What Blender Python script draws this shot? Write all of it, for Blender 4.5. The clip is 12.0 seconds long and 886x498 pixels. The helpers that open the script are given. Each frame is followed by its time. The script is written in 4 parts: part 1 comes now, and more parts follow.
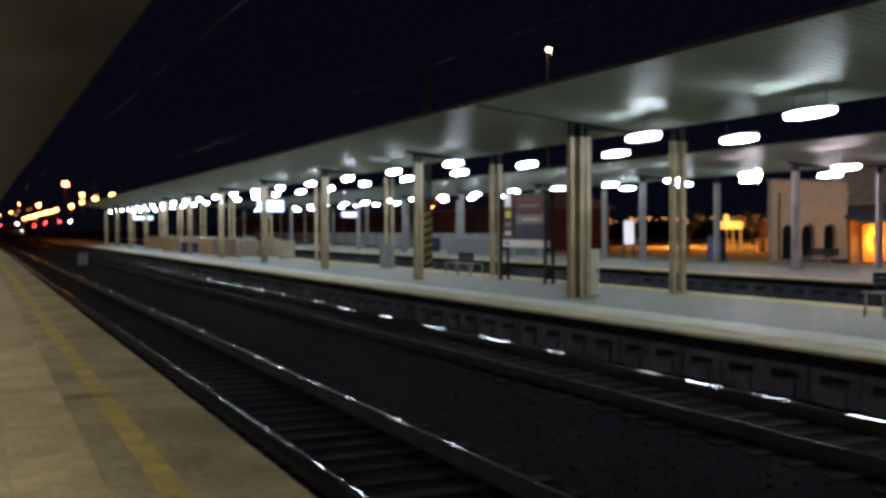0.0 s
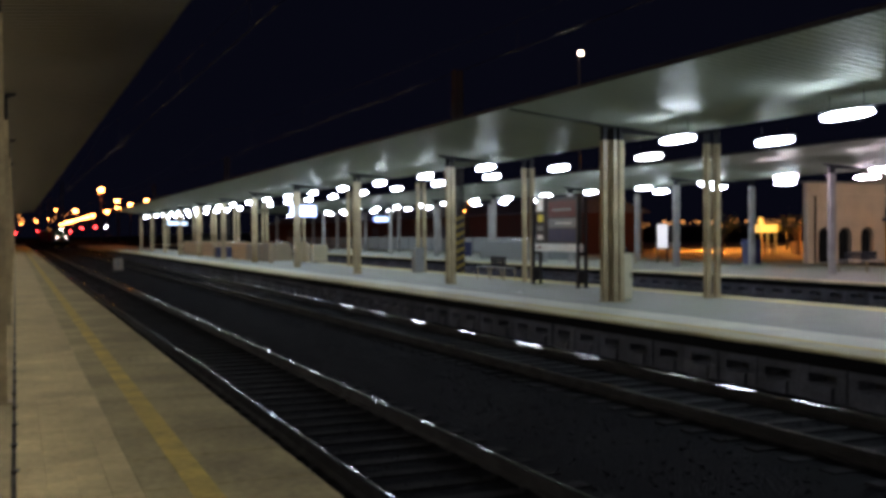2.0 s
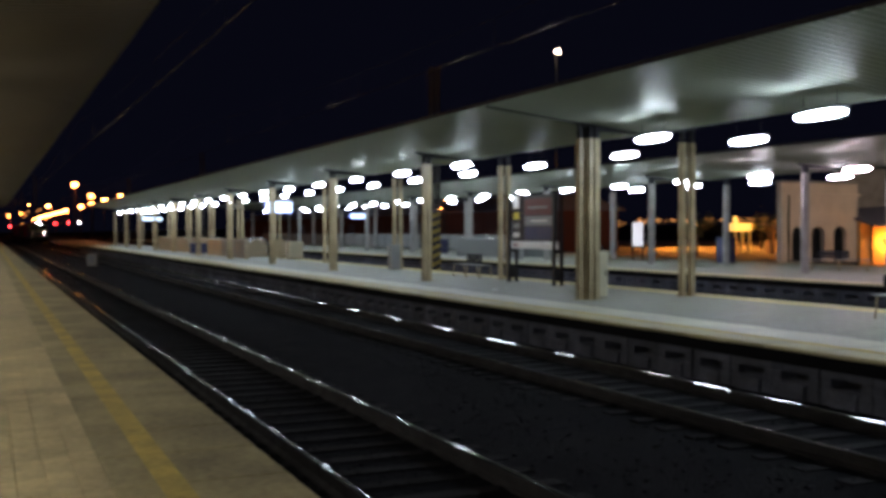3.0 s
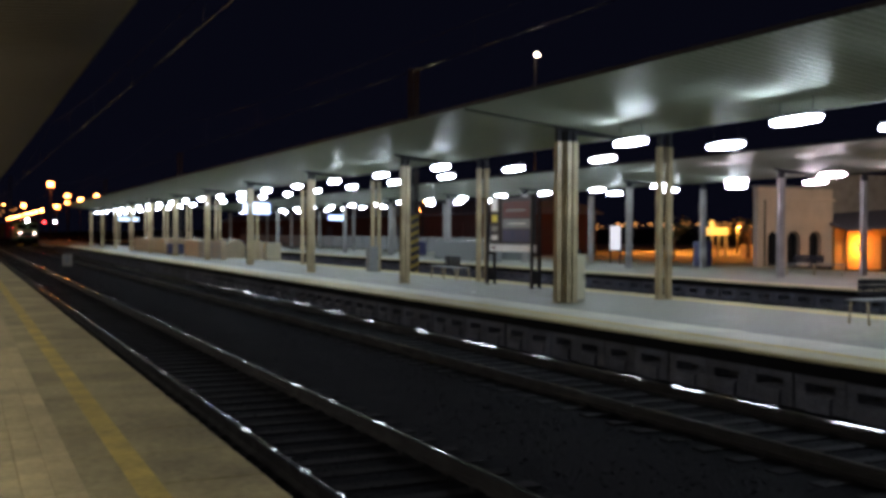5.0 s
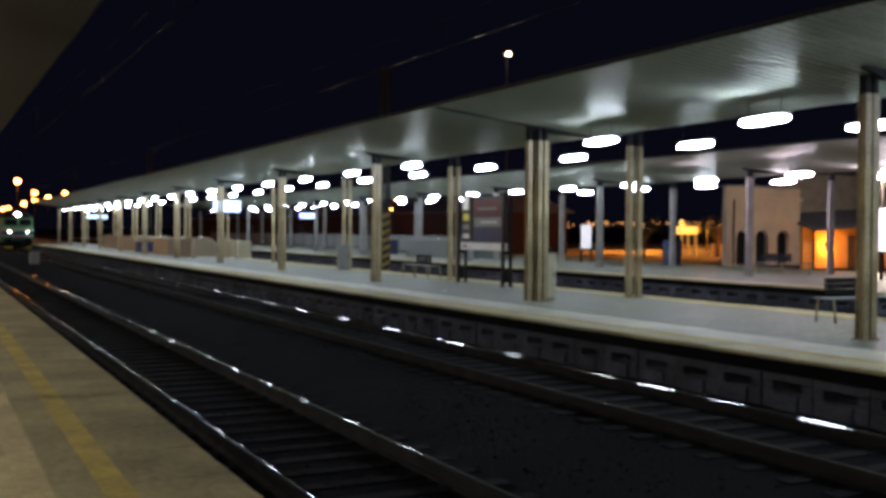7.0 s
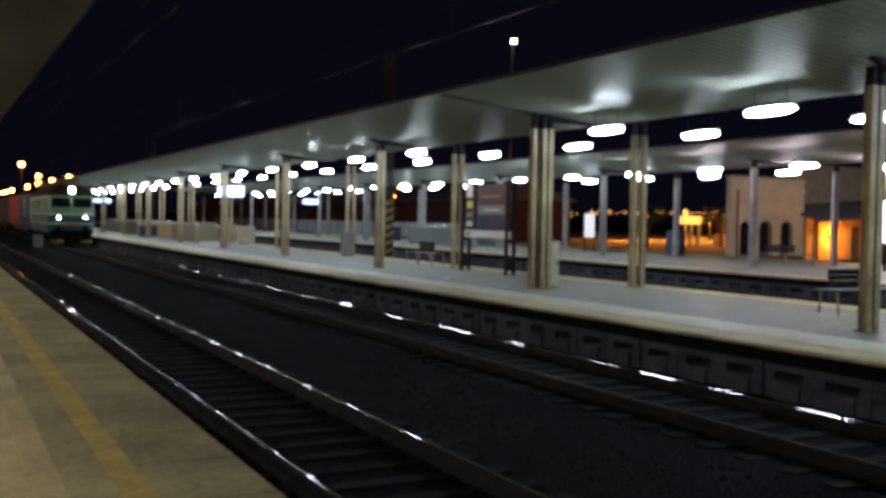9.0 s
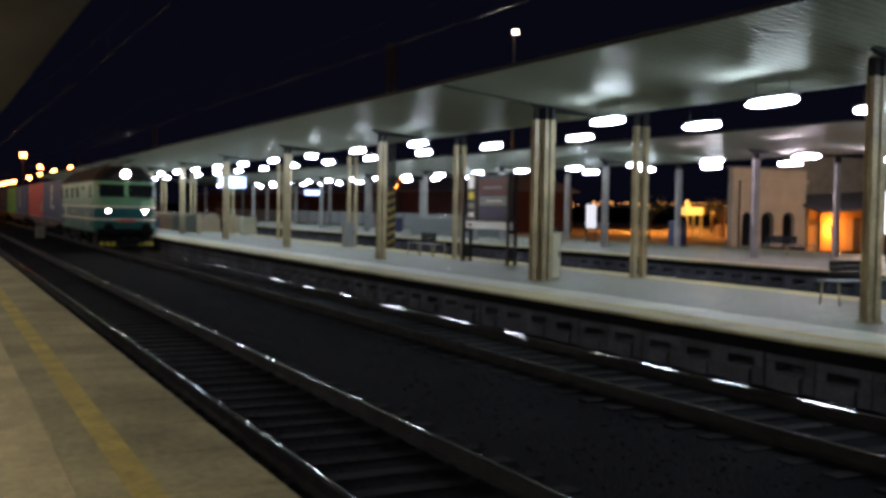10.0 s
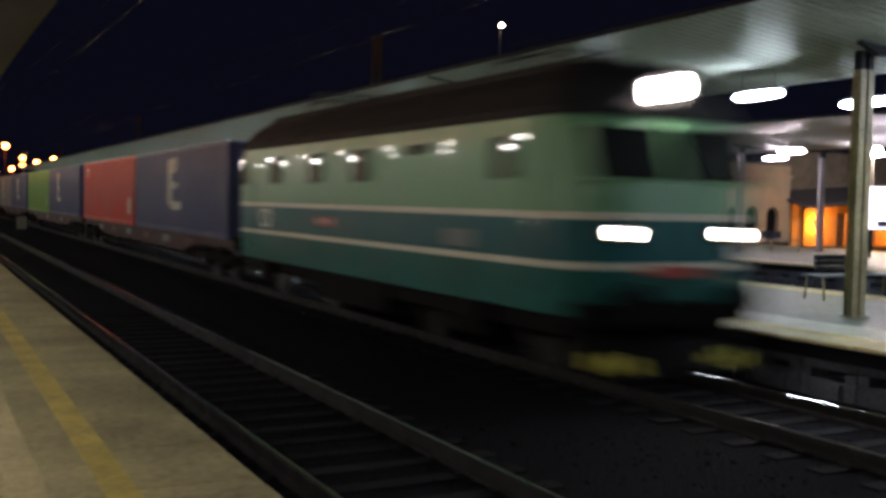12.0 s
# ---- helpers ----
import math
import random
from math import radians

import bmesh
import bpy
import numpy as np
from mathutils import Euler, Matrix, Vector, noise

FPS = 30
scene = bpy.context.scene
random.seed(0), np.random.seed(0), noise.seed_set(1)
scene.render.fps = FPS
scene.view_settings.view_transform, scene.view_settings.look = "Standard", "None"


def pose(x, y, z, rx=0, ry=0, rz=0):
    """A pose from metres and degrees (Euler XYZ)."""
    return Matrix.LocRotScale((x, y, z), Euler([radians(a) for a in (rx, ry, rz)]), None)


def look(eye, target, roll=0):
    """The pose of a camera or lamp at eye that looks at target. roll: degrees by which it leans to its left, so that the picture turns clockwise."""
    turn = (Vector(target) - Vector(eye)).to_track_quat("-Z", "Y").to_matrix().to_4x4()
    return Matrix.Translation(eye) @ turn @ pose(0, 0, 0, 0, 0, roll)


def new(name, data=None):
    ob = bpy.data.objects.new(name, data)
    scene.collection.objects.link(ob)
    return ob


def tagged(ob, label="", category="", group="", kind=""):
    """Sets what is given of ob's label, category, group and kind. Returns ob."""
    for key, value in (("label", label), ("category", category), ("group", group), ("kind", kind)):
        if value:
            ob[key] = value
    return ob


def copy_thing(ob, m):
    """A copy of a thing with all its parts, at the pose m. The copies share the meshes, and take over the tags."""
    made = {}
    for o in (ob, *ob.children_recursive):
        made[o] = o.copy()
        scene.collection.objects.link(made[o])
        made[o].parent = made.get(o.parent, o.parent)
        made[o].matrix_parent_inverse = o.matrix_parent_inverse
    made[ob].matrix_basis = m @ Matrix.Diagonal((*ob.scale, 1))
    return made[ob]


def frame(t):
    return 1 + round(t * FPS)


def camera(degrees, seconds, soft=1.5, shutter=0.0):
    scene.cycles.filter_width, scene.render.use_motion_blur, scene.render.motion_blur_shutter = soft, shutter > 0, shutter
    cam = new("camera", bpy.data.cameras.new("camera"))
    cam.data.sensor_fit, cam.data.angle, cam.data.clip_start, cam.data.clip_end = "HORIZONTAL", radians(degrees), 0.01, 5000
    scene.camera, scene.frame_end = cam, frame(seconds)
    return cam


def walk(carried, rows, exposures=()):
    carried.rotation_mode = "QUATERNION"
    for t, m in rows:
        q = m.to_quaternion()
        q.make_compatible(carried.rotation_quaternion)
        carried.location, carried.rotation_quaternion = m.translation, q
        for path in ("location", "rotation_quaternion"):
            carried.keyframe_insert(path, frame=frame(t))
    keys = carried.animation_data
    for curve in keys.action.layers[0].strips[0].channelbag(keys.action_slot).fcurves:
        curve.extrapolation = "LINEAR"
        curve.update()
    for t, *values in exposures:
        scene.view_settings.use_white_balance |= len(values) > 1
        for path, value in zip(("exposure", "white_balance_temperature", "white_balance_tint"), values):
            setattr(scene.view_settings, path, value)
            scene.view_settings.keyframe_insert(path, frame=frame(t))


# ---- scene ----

# ---- camera ----
cam = camera(47.1, 12.0, soft=3.8, shutter=1.3)
PATH = [
    (0, (0.094, -0.038, 1.626), (0.927, 1.78, 1.587), -0.2),
    (0.5, (0.1, -0.039, 1.626), (0.939, 1.776, 1.58), -0.4),
    (1, (0.098, -0.03, 1.627), (0.933, 1.788, 1.615), -0.0),
    (1.5, (0.102, -0.013, 1.631), (0.895, 1.823, 1.582), -0.7),
    (2, (0.096, -0.009, 1.623), (0.872, 1.835, 1.593), -0.4),
    (2.5, (0.107, 0.0, 1.609), (0.872, 1.848, 1.566), 0.0),
    (3, (0.112, 0.005, 1.626), (0.93, 1.829, 1.59), -0.1),
    (3.5, (0.124, 0.011, 1.62), (0.958, 1.829, 1.582), -0.4),
    (5.5, (0.115, -0.005, 1.624), (0.98, 1.798, 1.595), 0.5),
    (6, (0.121, -0.008, 1.62), (0.999, 1.789, 1.59), 0.4),
    (6.5, (0.126, -0.003, 1.615), (1.017, 1.787, 1.585), 0.4),
    (7, (0.127, -0.002, 1.62), (1.034, 1.78, 1.586), 0.4),
    (9, (0.105, -0.009, 1.62), (1.007, 1.775, 1.561), 1.0),
    (9.5, (0.107, -0.017, 1.618), (1.003, 1.77, 1.553), 0.9),
    (10, (0.104, -0.021, 1.625), (1.003, 1.764, 1.548), 1.0),
    (10.5, (0.098, -0.015, 1.627), (1.003, 1.767, 1.541), 1.2),
    (11, (0.109, -0.004, 1.627), (1.019, 1.775, 1.542), 1.3),
    (11.5, (0.141, 0.027, 1.618), (1.059, 1.802, 1.535), 1.1),
    (12, (0.185, 0.092, 1.6), (1.11, 1.863, 1.511), 1.3),
]
walk(cam, [(t, look(eye, target, roll)) for t, eye, target, roll in PATH], [(0.0, 0.27, 6380, 20), (6.5, 0.34, 6380, 20), (11.0, 0.40, 6380, 20), (12.0, 0.60, 6380, 20)])

# ---- world and light ----
world = bpy.data.worlds.new("night_sky")
scene.world = world
world.use_nodes = True
wn = world.node_tree.nodes
wn["Background"].inputs["Color"].default_value = (0.22, 0.25, 0.58, 1)
wn["Background"].inputs["Strength"].default_value = 0.0075
scene.view_settings.exposure = 0.0

RAIL = -0.55          # top of the rails; the platform tops are z = 0
GROUND = -0.725
BAY = 9.7             # spacing of the canopy columns
LAMP_TUBE = 42.0      # brightness of the island's tubes
LAMP_NEAR = 34.0      # brightness of the older tubes over the near platform


# ---- materials ----
def mat(name, color, rough=0.6, metal=0.0, var=0.25, scale=3.0, fine=40.0, bump=0.15, bump_m=0.01, random_piece=0.0, coat=0.0, spec=0.5, world=False):
    m = bpy.data.materials.new(name)
    m.use_nodes = True
    nt = m.node_tree
    n, l = nt.nodes, nt.links
    b = n["Principled BSDF"]
    b.inputs["Metallic"].default_value = metal
    b.inputs["Coat Weight"].default_value = coat
    b.inputs["Specular IOR Level"].default_value = spec
    geo = n.new("ShaderNodeNewGeometry" if world else "ShaderNodeTexCoord")
    big = n.new("ShaderNodeTexNoise")
    big.inputs["Scale"].default_value = scale
    big.inputs["Detail"].default_value = 5
    small = n.new("ShaderNodeTexNoise")
    small.inputs["Scale"].default_value = fine
    small.inputs["Detail"].default_value = 3
    for t in (big, small):
        l.new(geo.outputs["Position" if world else "Object"], t.inputs["Vector"])
    add = n.new("ShaderNodeMath")
    add.operation = "MULTIPLY_ADD"
    l.new(small.outputs["Fac"], add.inputs[0])
    add.inputs[1].default_value = 0.5
    l.new(big.outputs["Fac"], add.inputs[2])
    ramp = n.new("ShaderNodeMapRange")
    ramp.inputs["From Min"].default_value = 0.45
    ramp.inputs["From Max"].default_value = 1.05
    ramp.inputs["To Min"].default_value = 1.0 - var
    ramp.inputs["To Max"].default_value = 1.0 + var
    l.new(add.outputs[0], ramp.inputs["Value"])
    fac = ramp.outputs[0]
    if random_piece:
        info = n.new("ShaderNodeObjectInfo")
        mr = n.new("ShaderNodeMapRange")
        mr.inputs["To Min"].default_value = 1.0 - random_piece
        mr.inputs["To Max"].default_value = 1.0 + random_piece
        l.new(info.outputs["Random"], mr.inputs["Value"])
        mul = n.new("ShaderNodeMath")
        mul.operation = "MULTIPLY"
        l.new(fac, mul.inputs[0])
        l.new(mr.outputs[0], mul.inputs[1])
        fac = mul.outputs[0]
    vm = n.new("ShaderNodeVectorMath")
    vm.operation = "SCALE"
    vm.inputs[0].default_value = color
    l.new(fac, vm.inputs["Scale"])
    l.new(vm.outputs[0], b.inputs["Base Color"])
    rr = n.new("ShaderNodeMapRange")
    rr.inputs["From Min"].default_value = 0.3
    rr.inputs["From Max"].default_value = 0.7
    rr.inputs["To Min"].default_value = max(0.03, rough - 0.12)
    rr.inputs["To Max"].default_value = min(1.0, rough + 0.12)
    l.new(big.outputs["Fac"], rr.inputs["Value"])
    l.new(rr.outputs[0], b.inputs["Roughness"])
    if bump:
        bp = n.new("ShaderNodeBump")
        bp.inputs["Strength"].default_value = bump
        bp.inputs["Distance"].default_value = bump_m
        l.new(small.outputs["Fac"], bp.inputs["Height"])
        l.new(bp.outputs[0], b.inputs["Normal"])
    return m


def paving(name, color, width, length, rough=0.5, joint=0.012, dark=0.45):
    """A floor of small pavers, laid in running bond across the platform."""
    m = mat(name, color, rough, 0, 0.32, 0.55, 22, 0, world=True)
    nt = m.node_tree
    n, l = nt.nodes, nt.links
    b = n["Principled BSDF"]
    src = b.inputs["Base Color"].links[0].from_socket
    tc = n.new("ShaderNodeTexCoord")
    br = n.new("ShaderNodeTexBrick")
    br.inputs["Scale"].default_value = 1
    br.offset = 0.0 if width == length else 0.5
    br.inputs["Brick Width"].default_value = width
    br.inputs["Row Height"].default_value = length
    br.inputs["Mortar Size"].default_value = joint
    br.inputs["Color1"].default_value = (1, 1, 1, 1)
    br.inputs["Color2"].default_value = (0.8, 0.8, 0.8, 1)
    br.inputs["Mortar"].default_value = (dark, dark, dark, 1)
    l.new(tc.outputs["Object"], br.inputs["Vector"])
    mx = n.new("ShaderNodeVectorMath")
    mx.operation = "MULTIPLY"
    l.new(src, mx.inputs[0])
    l.new(br.outputs["Color"], mx.inputs[1])
    l.new(mx.outputs[0], b.inputs["Base Color"])
    bp = n.new("ShaderNodeBump")
    bp.inputs["Strength"].default_value = 0.5
    bp.inputs["Distance"].default_value = 0.011
    l.new(br.outputs["Color"], bp.inputs["Height"])
    l.new(bp.outputs[0], b.inputs["Normal"])
    return m


def glow(name, color, strength):
    m = bpy.data.materials.new(name)
    m.use_nodes = True
    b = m.node_tree.nodes["Principled BSDF"]
    b.inputs["Base Color"].default_value = (0.8, 0.8, 0.8, 1)
    b.inputs["Emission Color"].default_value = (*color, 1)
    b.inputs["Emission Strength"].default_value = strength
    return m


def glassy(name, tint):
    m = bpy.data.materials.new(name)
    m.use_nodes = True
    b = m.node_tree.nodes["Principled BSDF"]
    b.inputs["Base Color"].default_value = (*tint, 1)
    b.inputs["Roughness"].default_value = 0.04
    b.inputs["IOR"].default_value = 1.42
    return m


M = dict(
    # Track bed colours, near black: the shade between the platforms is put into them
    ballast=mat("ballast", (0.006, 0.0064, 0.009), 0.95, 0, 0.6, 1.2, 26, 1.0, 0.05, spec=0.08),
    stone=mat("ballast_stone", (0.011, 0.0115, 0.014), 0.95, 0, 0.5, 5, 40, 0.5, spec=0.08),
    yard=mat("yard_surface", (0.30, 0.26, 0.21), 0.9, 0, 0.35, 0.3, 6, 0.3),
    rail=mat("rail_head", (0.42, 0.42, 0.43), 0.2, 1.0, 0.15, 0.15, 30, 0),
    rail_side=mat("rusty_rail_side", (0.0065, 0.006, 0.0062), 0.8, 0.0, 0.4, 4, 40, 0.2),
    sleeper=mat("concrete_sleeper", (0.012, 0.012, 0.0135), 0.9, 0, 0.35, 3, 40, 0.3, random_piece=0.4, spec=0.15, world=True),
    concrete=mat("old_concrete", (0.24, 0.23, 0.21), 0.85, 0, 0.35, 1.4, 30, 0.3, random_piece=0.18),
    concrete_dark=mat("dark_concrete", (0.022, 0.022, 0.026), 0.9, 0, 0.4, 1.4, 30, 0.3, random_piece=0.2),
    edge_black=mat("blackish_concrete", (0.007, 0.0075, 0.009), 0.95, 0, 0.4, 1.4, 30, 0.3, spec=0.1),
    block=mat("edge_block_concrete", (0.072, 0.082, 0.108), 0.88, 0, 0.6, 1.7, 18, 0.45, random_piece=0.25, world=True),
    slab=mat("platform_slab", (0.36, 0.315, 0.16), 0.8, 0, 0.55, 0.9, 14, 0.3, random_piece=0.12, world=True),
    paver=mat("small_paver", (0.53, 0.45, 0.235), 0.85, 0, 0.42, 1.1, 16, 0.4, random_piece=0.07, world=True),
    island_slab=mat("island_edge_slab", (0.52, 0.49, 0.27), 0.65, 0, 0.35, 0.9, 25, 0.2, random_piece=0.12, world=True),
    island_band=mat("island_light_band", (0.54, 0.56, 0.43), 0.5, 0, 0.32, 0.8, 25, 0.15, random_piece=0.1, world=True),
    pave=paving("island_paving", (0.30, 0.325, 0.245), 0.30, 0.30, 0.5, 0.022, 0.3),
    pave_near=paving("near_paving", (0.53, 0.45, 0.235), 0.20, 0.165, 0.8, 0.008, 0.78),
    yellow_island=mat("yellow_line_paint", (0.62, 0.48, 0.05), 0.6, 0, 0.25, 3, 25, 0.15),
    yellow=mat("worn_yellow_paint", (0.50, 0.395, 0.10), 0.75, 0, 0.5, 1.6, 14, 0.2),
    # near canopy: the same kind of sheet in a darker, browner colour
    sheet_dim=mat("darker_roof_sheet", (0.14, 0.125, 0.10), 0.42, 0.45, 0.3, 0.5, 15, 0.05),
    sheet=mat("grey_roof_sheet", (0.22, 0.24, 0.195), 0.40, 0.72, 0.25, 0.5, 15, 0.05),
    sheet_top=mat("roof_top_felt", (0.06, 0.06, 0.06), 0.9),
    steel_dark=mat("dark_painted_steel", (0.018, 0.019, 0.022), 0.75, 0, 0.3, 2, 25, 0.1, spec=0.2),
    column=mat("column_paint", (0.38, 0.315, 0.185), 0.45, 0, 0.5, 1.6, 16, 0.12, random_piece=0.1, world=True),
    # further platform's columns: the cool light of its tubes is put into the paint
    column_cool_lit=mat("cool_lit_column_paint", (0.30, 0.30, 0.29), 0.45, 0, 0.4, 1.6, 16, 0.12, random_piece=0.1, world=True),
    tube=glow("tube_light", (0.82, 0.985, 1.07), LAMP_TUBE),
    tube_dim=glow("ageing_tube_light", (0.9, 1.0, 0.95), LAMP_TUBE * 0.45),
    tube_pink=glow("pinkish_tube_light", (1.0, 0.84, 0.97), LAMP_TUBE * 1.15),
    tube_warm=glow("older_tube_light", (1.0, 0.965, 0.82), LAMP_NEAR),
    sodium=glow("sodium_lamp", (1.0, 0.24, 0.045), 38.0),
    sodium_near=glow("sodium_wall_lamp", (1.0, 0.36, 0.035), 1150.0),
    sodium_lot=glow("sodium_street_lamp", (1.0, 0.36, 0.045), 6500.0),
    white_lamp=glow("pale_mast_lamp", (1.0, 0.80, 0.55), 14.0),
    pale_lot=glow("pale_fill_lamp", (1.0, 0.78, 0.56), 1300.0),
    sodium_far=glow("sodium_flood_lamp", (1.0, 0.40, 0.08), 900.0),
    sign_glow=glow("yellow_sign_glow", (1.0, 0.55, 0.08), 1.1),
    red_signal=glow("red_signal", (1.0, 0.03, 0.03), 25.0),
    white_signal=glow("white_signal", (0.9, 1.0, 1.0), 25.0),
    town=glow("town_light", (1.0, 0.42, 0.08), 0.9),
    headlight=glow("headlight_lens", (1.0, 0.90, 0.80), 160.0),
    marker=glow("marker_lens", (1.0, 0.80, 0.62), 40.0),
    display=glow("display_glow", (0.5, 0.75, 1.0), 2.2),
    display_blue=glow("display_blue", (0.12, 0.2, 1.0), 1.2),
    poster_dim=glow("dim_lit_poster", (0.95, 0.95, 1.0), 0.45),
    poster_glow=glow("lit_poster", (0.95, 0.95, 1.0), 1.2),
    white=mat("white_paint", (0.75, 0.75, 0.72), 0.5, 0, 0.12),
    grey_panel=mat("grey_panel", (0.20, 0.22, 0.22), 0.5, 0, 0.15, 1, 20, 0.05),
    tan_panel=mat("tan_panel", (0.40, 0.33, 0.22), 0.55, 0, 0.2, 1, 20, 0.05),
    cream=mat("cream_paint", (0.55, 0.53, 0.38), 0.5, 0, 0.15, 2, 20, 0.05),
    blue_paint=mat("blue_paint", (0.022, 0.03, 0.085), 0.45, 0, 0.2),
    black=mat("black_paint", (0.012, 0.012, 0.014), 0.45, 0, 0.3),
    red_print=mat("faded_red_print", (0.10, 0.022, 0.02), 0.5, 0, 0.3, 4, 20, 0),
    yellow_print=mat("yellow_print", (0.65, 0.55, 0.06), 0.5, 0, 0.2),
    dark_print=mat("dark_print", (0.03, 0.032, 0.036), 0.5, 0, 0.3),
    wood=mat("bench_wood", (0.16, 0.10, 0.06), 0.55, 0, 0.35, 4, 30, 0.2),
    chrome=mat("polished_steel", (0.6, 0.58, 0.55), 0.18, 1.0, 0.1, 2, 20, 0.02),
    copper=mat("contact_wire_copper", (0.30, 0.28, 0.27), 0.1, 1.0, 0.1, bump=0),
    mast=mat("galvanised_mast", (0.03, 0.03, 0.03), 0.7, 0.1, 0.3),
    hazard=mat("hazard_yellow", (0.30, 0.22, 0.03), 0.6, 0, 0.3),
    plaster=mat("beige_plaster", (0.56, 0.47, 0.37), 0.9, 0, 0.2, 0.8, 14, 0.2),
    plaster_orange=mat("ochre_plaster", (0.62, 0.34, 0.11), 0.9, 0, 0.2, 0.8, 14, 0.2),
    brick_dark=mat("dark_red_wall", (0.07, 0.022, 0.018), 0.9, 0, 0.3, 0.6, 10, 0.2),
    roof_tile=mat("dark_roof", (0.085, 0.09, 0.125), 0.8, 0, 0.3),
    green_light=mat("pale_green_coach_paint", (0.15, 0.35, 0.185), 0.4, 0, 0.16, 1.2, 20, 0.03, coat=0.12),
    teal=mat("dark_teal_coach_paint", (0.007, 0.11, 0.122), 0.4, 0, 0.2, 1.2, 20, 0.03, coat=0.05, spec=0.3),
    green_dark=mat("deep_green_coach_paint", (0.008, 0.115, 0.10), 0.45, 0, 0.25, 1.2, 20, 0.03, coat=0.05, spec=0.3),
    cream_stripe=mat("cream_stripe_paint", (0.66, 0.66, 0.54), 0.4, 0, 0.15),
    wagon_brown=mat("rust_brown_wagon", (0.05, 0.022, 0.018), 0.7, 0, 0.4),
    loco_roof=mat("sooty_brown_roof", (0.011, 0.010, 0.010), 0.85, 0, 0.35),
    under=mat("greasy_underframe", (0.009, 0.008, 0.008), 0.85, 0, 0.4, spec=0.12),
    wheel=mat("wheel_steel", (0.04, 0.036, 0.034), 0.5, 0.6, 0.3),
    glass=glassy("dark_cab_glass", (0.012, 0.014, 0.016)),
    red_plate=mat("red_number_plate", (0.45, 0.06, 0.04), 0.45, 0, 0.2),
    box_blue=mat("blue_container_paint", (0.06, 0.07, 0.165), 0.5, 0, 0.2, 0.8, 14, 0.05),
    box_red=mat("red_container_paint", (0.55, 0.05, 0.03), 0.5, 0, 0.2, 0.8, 14, 0.05),
    box_green=mat("green_container_paint", (0.14, 0.35, 0.04), 0.5, 0, 0.2, 0.8, 14, 0.05),
    box_grey=mat("grey_container_paint", (0.20, 0.19, 0.18), 0.5, 0, 0.2, 0.8, 14, 0.05),
    box_brown=mat("brown_container_paint", (0.20, 0.075, 0.04), 0.5, 0, 0.2, 0.8, 14, 0.05),
    logo=mat("weathered_white_print", (0.55, 0.54, 0.48), 0.6, 0, 0.25, 3, 16, 0.05),
    leaf=mat("night_scrub", (0.05, 0.07, 0.03), 0.8, 0, 0.4),
)

# the wheels and the collectors keep the rail heads and the wires evenly polished
for key, polish in (("rail", 0.08), ("copper", 0.015)):
    tree = M[key].node_tree
    for link in list(tree.links):
        if link.to_socket.name == "Roughness":
            tree.links.remove(link)
    tree.nodes["Principled BSDF"].inputs["Roughness"].default_value = polish


# ---- mesh helpers ----
def box(bm, x0, y0, z0, x1, y1, z1, m=None):
    vs = [bm.verts.new((x, y, z)) for z in (z0, z1) for x, y in ((x0, y0), (x1, y0), (x1, y1), (x0, y1))]
    if m is not None:
        for v in vs:
            v.co = m @ v.co
    for f in ((0, 3, 2, 1), (4, 5, 6, 7), (0, 1, 5, 4), (1, 2, 6, 5), (2, 3, 7, 6), (3, 0, 4, 7)):
        bm.faces.new([vs[i] for i in f])
    return vs


def bevelled(bm, x0, y0, z0, x1, y1, z1, r=0.02, m=None):
    """A box with chamfered edges all round."""
    tmp = bmesh.new()
    box(tmp, x0, y0, z0, x1, y1, z1)
    bmesh.ops.bevel(tmp, geom=list(tmp.edges), offset=r, segments=1, affect="EDGES", profile=0.5)
    join(bm, tmp, m)


def join(bm, tmp, m=None):
    vs = {}
    for v in tmp.verts:
        vs[v] = bm.verts.new(m @ v.co if m is not None else v.co)
    for f in tmp.faces:
        bm.faces.new([vs[v] for v in f.verts])
    tmp.free()


def rod(bm, a, b, r0, r1=None, n=8, caps=True):
    """A tapered round bar from a to b."""
    a, b = Vector(a), Vector(b)
    r1 = r0 if r1 is None else r1
    q = (b - a).to_track_quat("Z", "Y")
    rings = []
    for p, r in ((a, r0), (b, r1)):
        rings.append([bm.verts.new(p + q @ Vector((r * math.cos(2 * math.pi * k / n), r * math.sin(2 * math.pi * k / n), 0))) for k in range(n)])
    for k in range(n):
        f = bm.faces.new((rings[0][k], rings[0][(k + 1) % n], rings[1][(k + 1) % n], rings[1][k]))
        f.smooth = True
    if caps:
        bm.faces.new(list(reversed(rings[0])))
        bm.faces.new(rings[1])


def prism(bm, low, high, z0, z1):
    """A closed solid between two outlines of equal count at two heights."""
    a = [bm.verts.new((x, y, z0)) for x, y in low]
    b = [bm.verts.new((x, y, z1)) for x, y in high]
    k = len(a)
    for i in range(k):
        bm.faces.new((a[i], a[(i + 1) % k], b[(i + 1) % k], b[i]))
    bm.faces.new(list(reversed(a)))
    bm.faces.new(b)


def extrude_y(bm, profile, y0, y1):
    """A closed (x, z) profile drawn out along y."""
    a = [bm.verts.new((x, y0, z)) for x, z in profile]
    b = [bm.verts.new((x, y1, z)) for x, z in profile]
    k = len(a)
    for i in range(k):
        bm.faces.new((a[i], b[i], b[(i + 1) % k], a[(i + 1) % k]))
    bm.faces.new(a)
    bm.faces.new(list(reversed(b)))


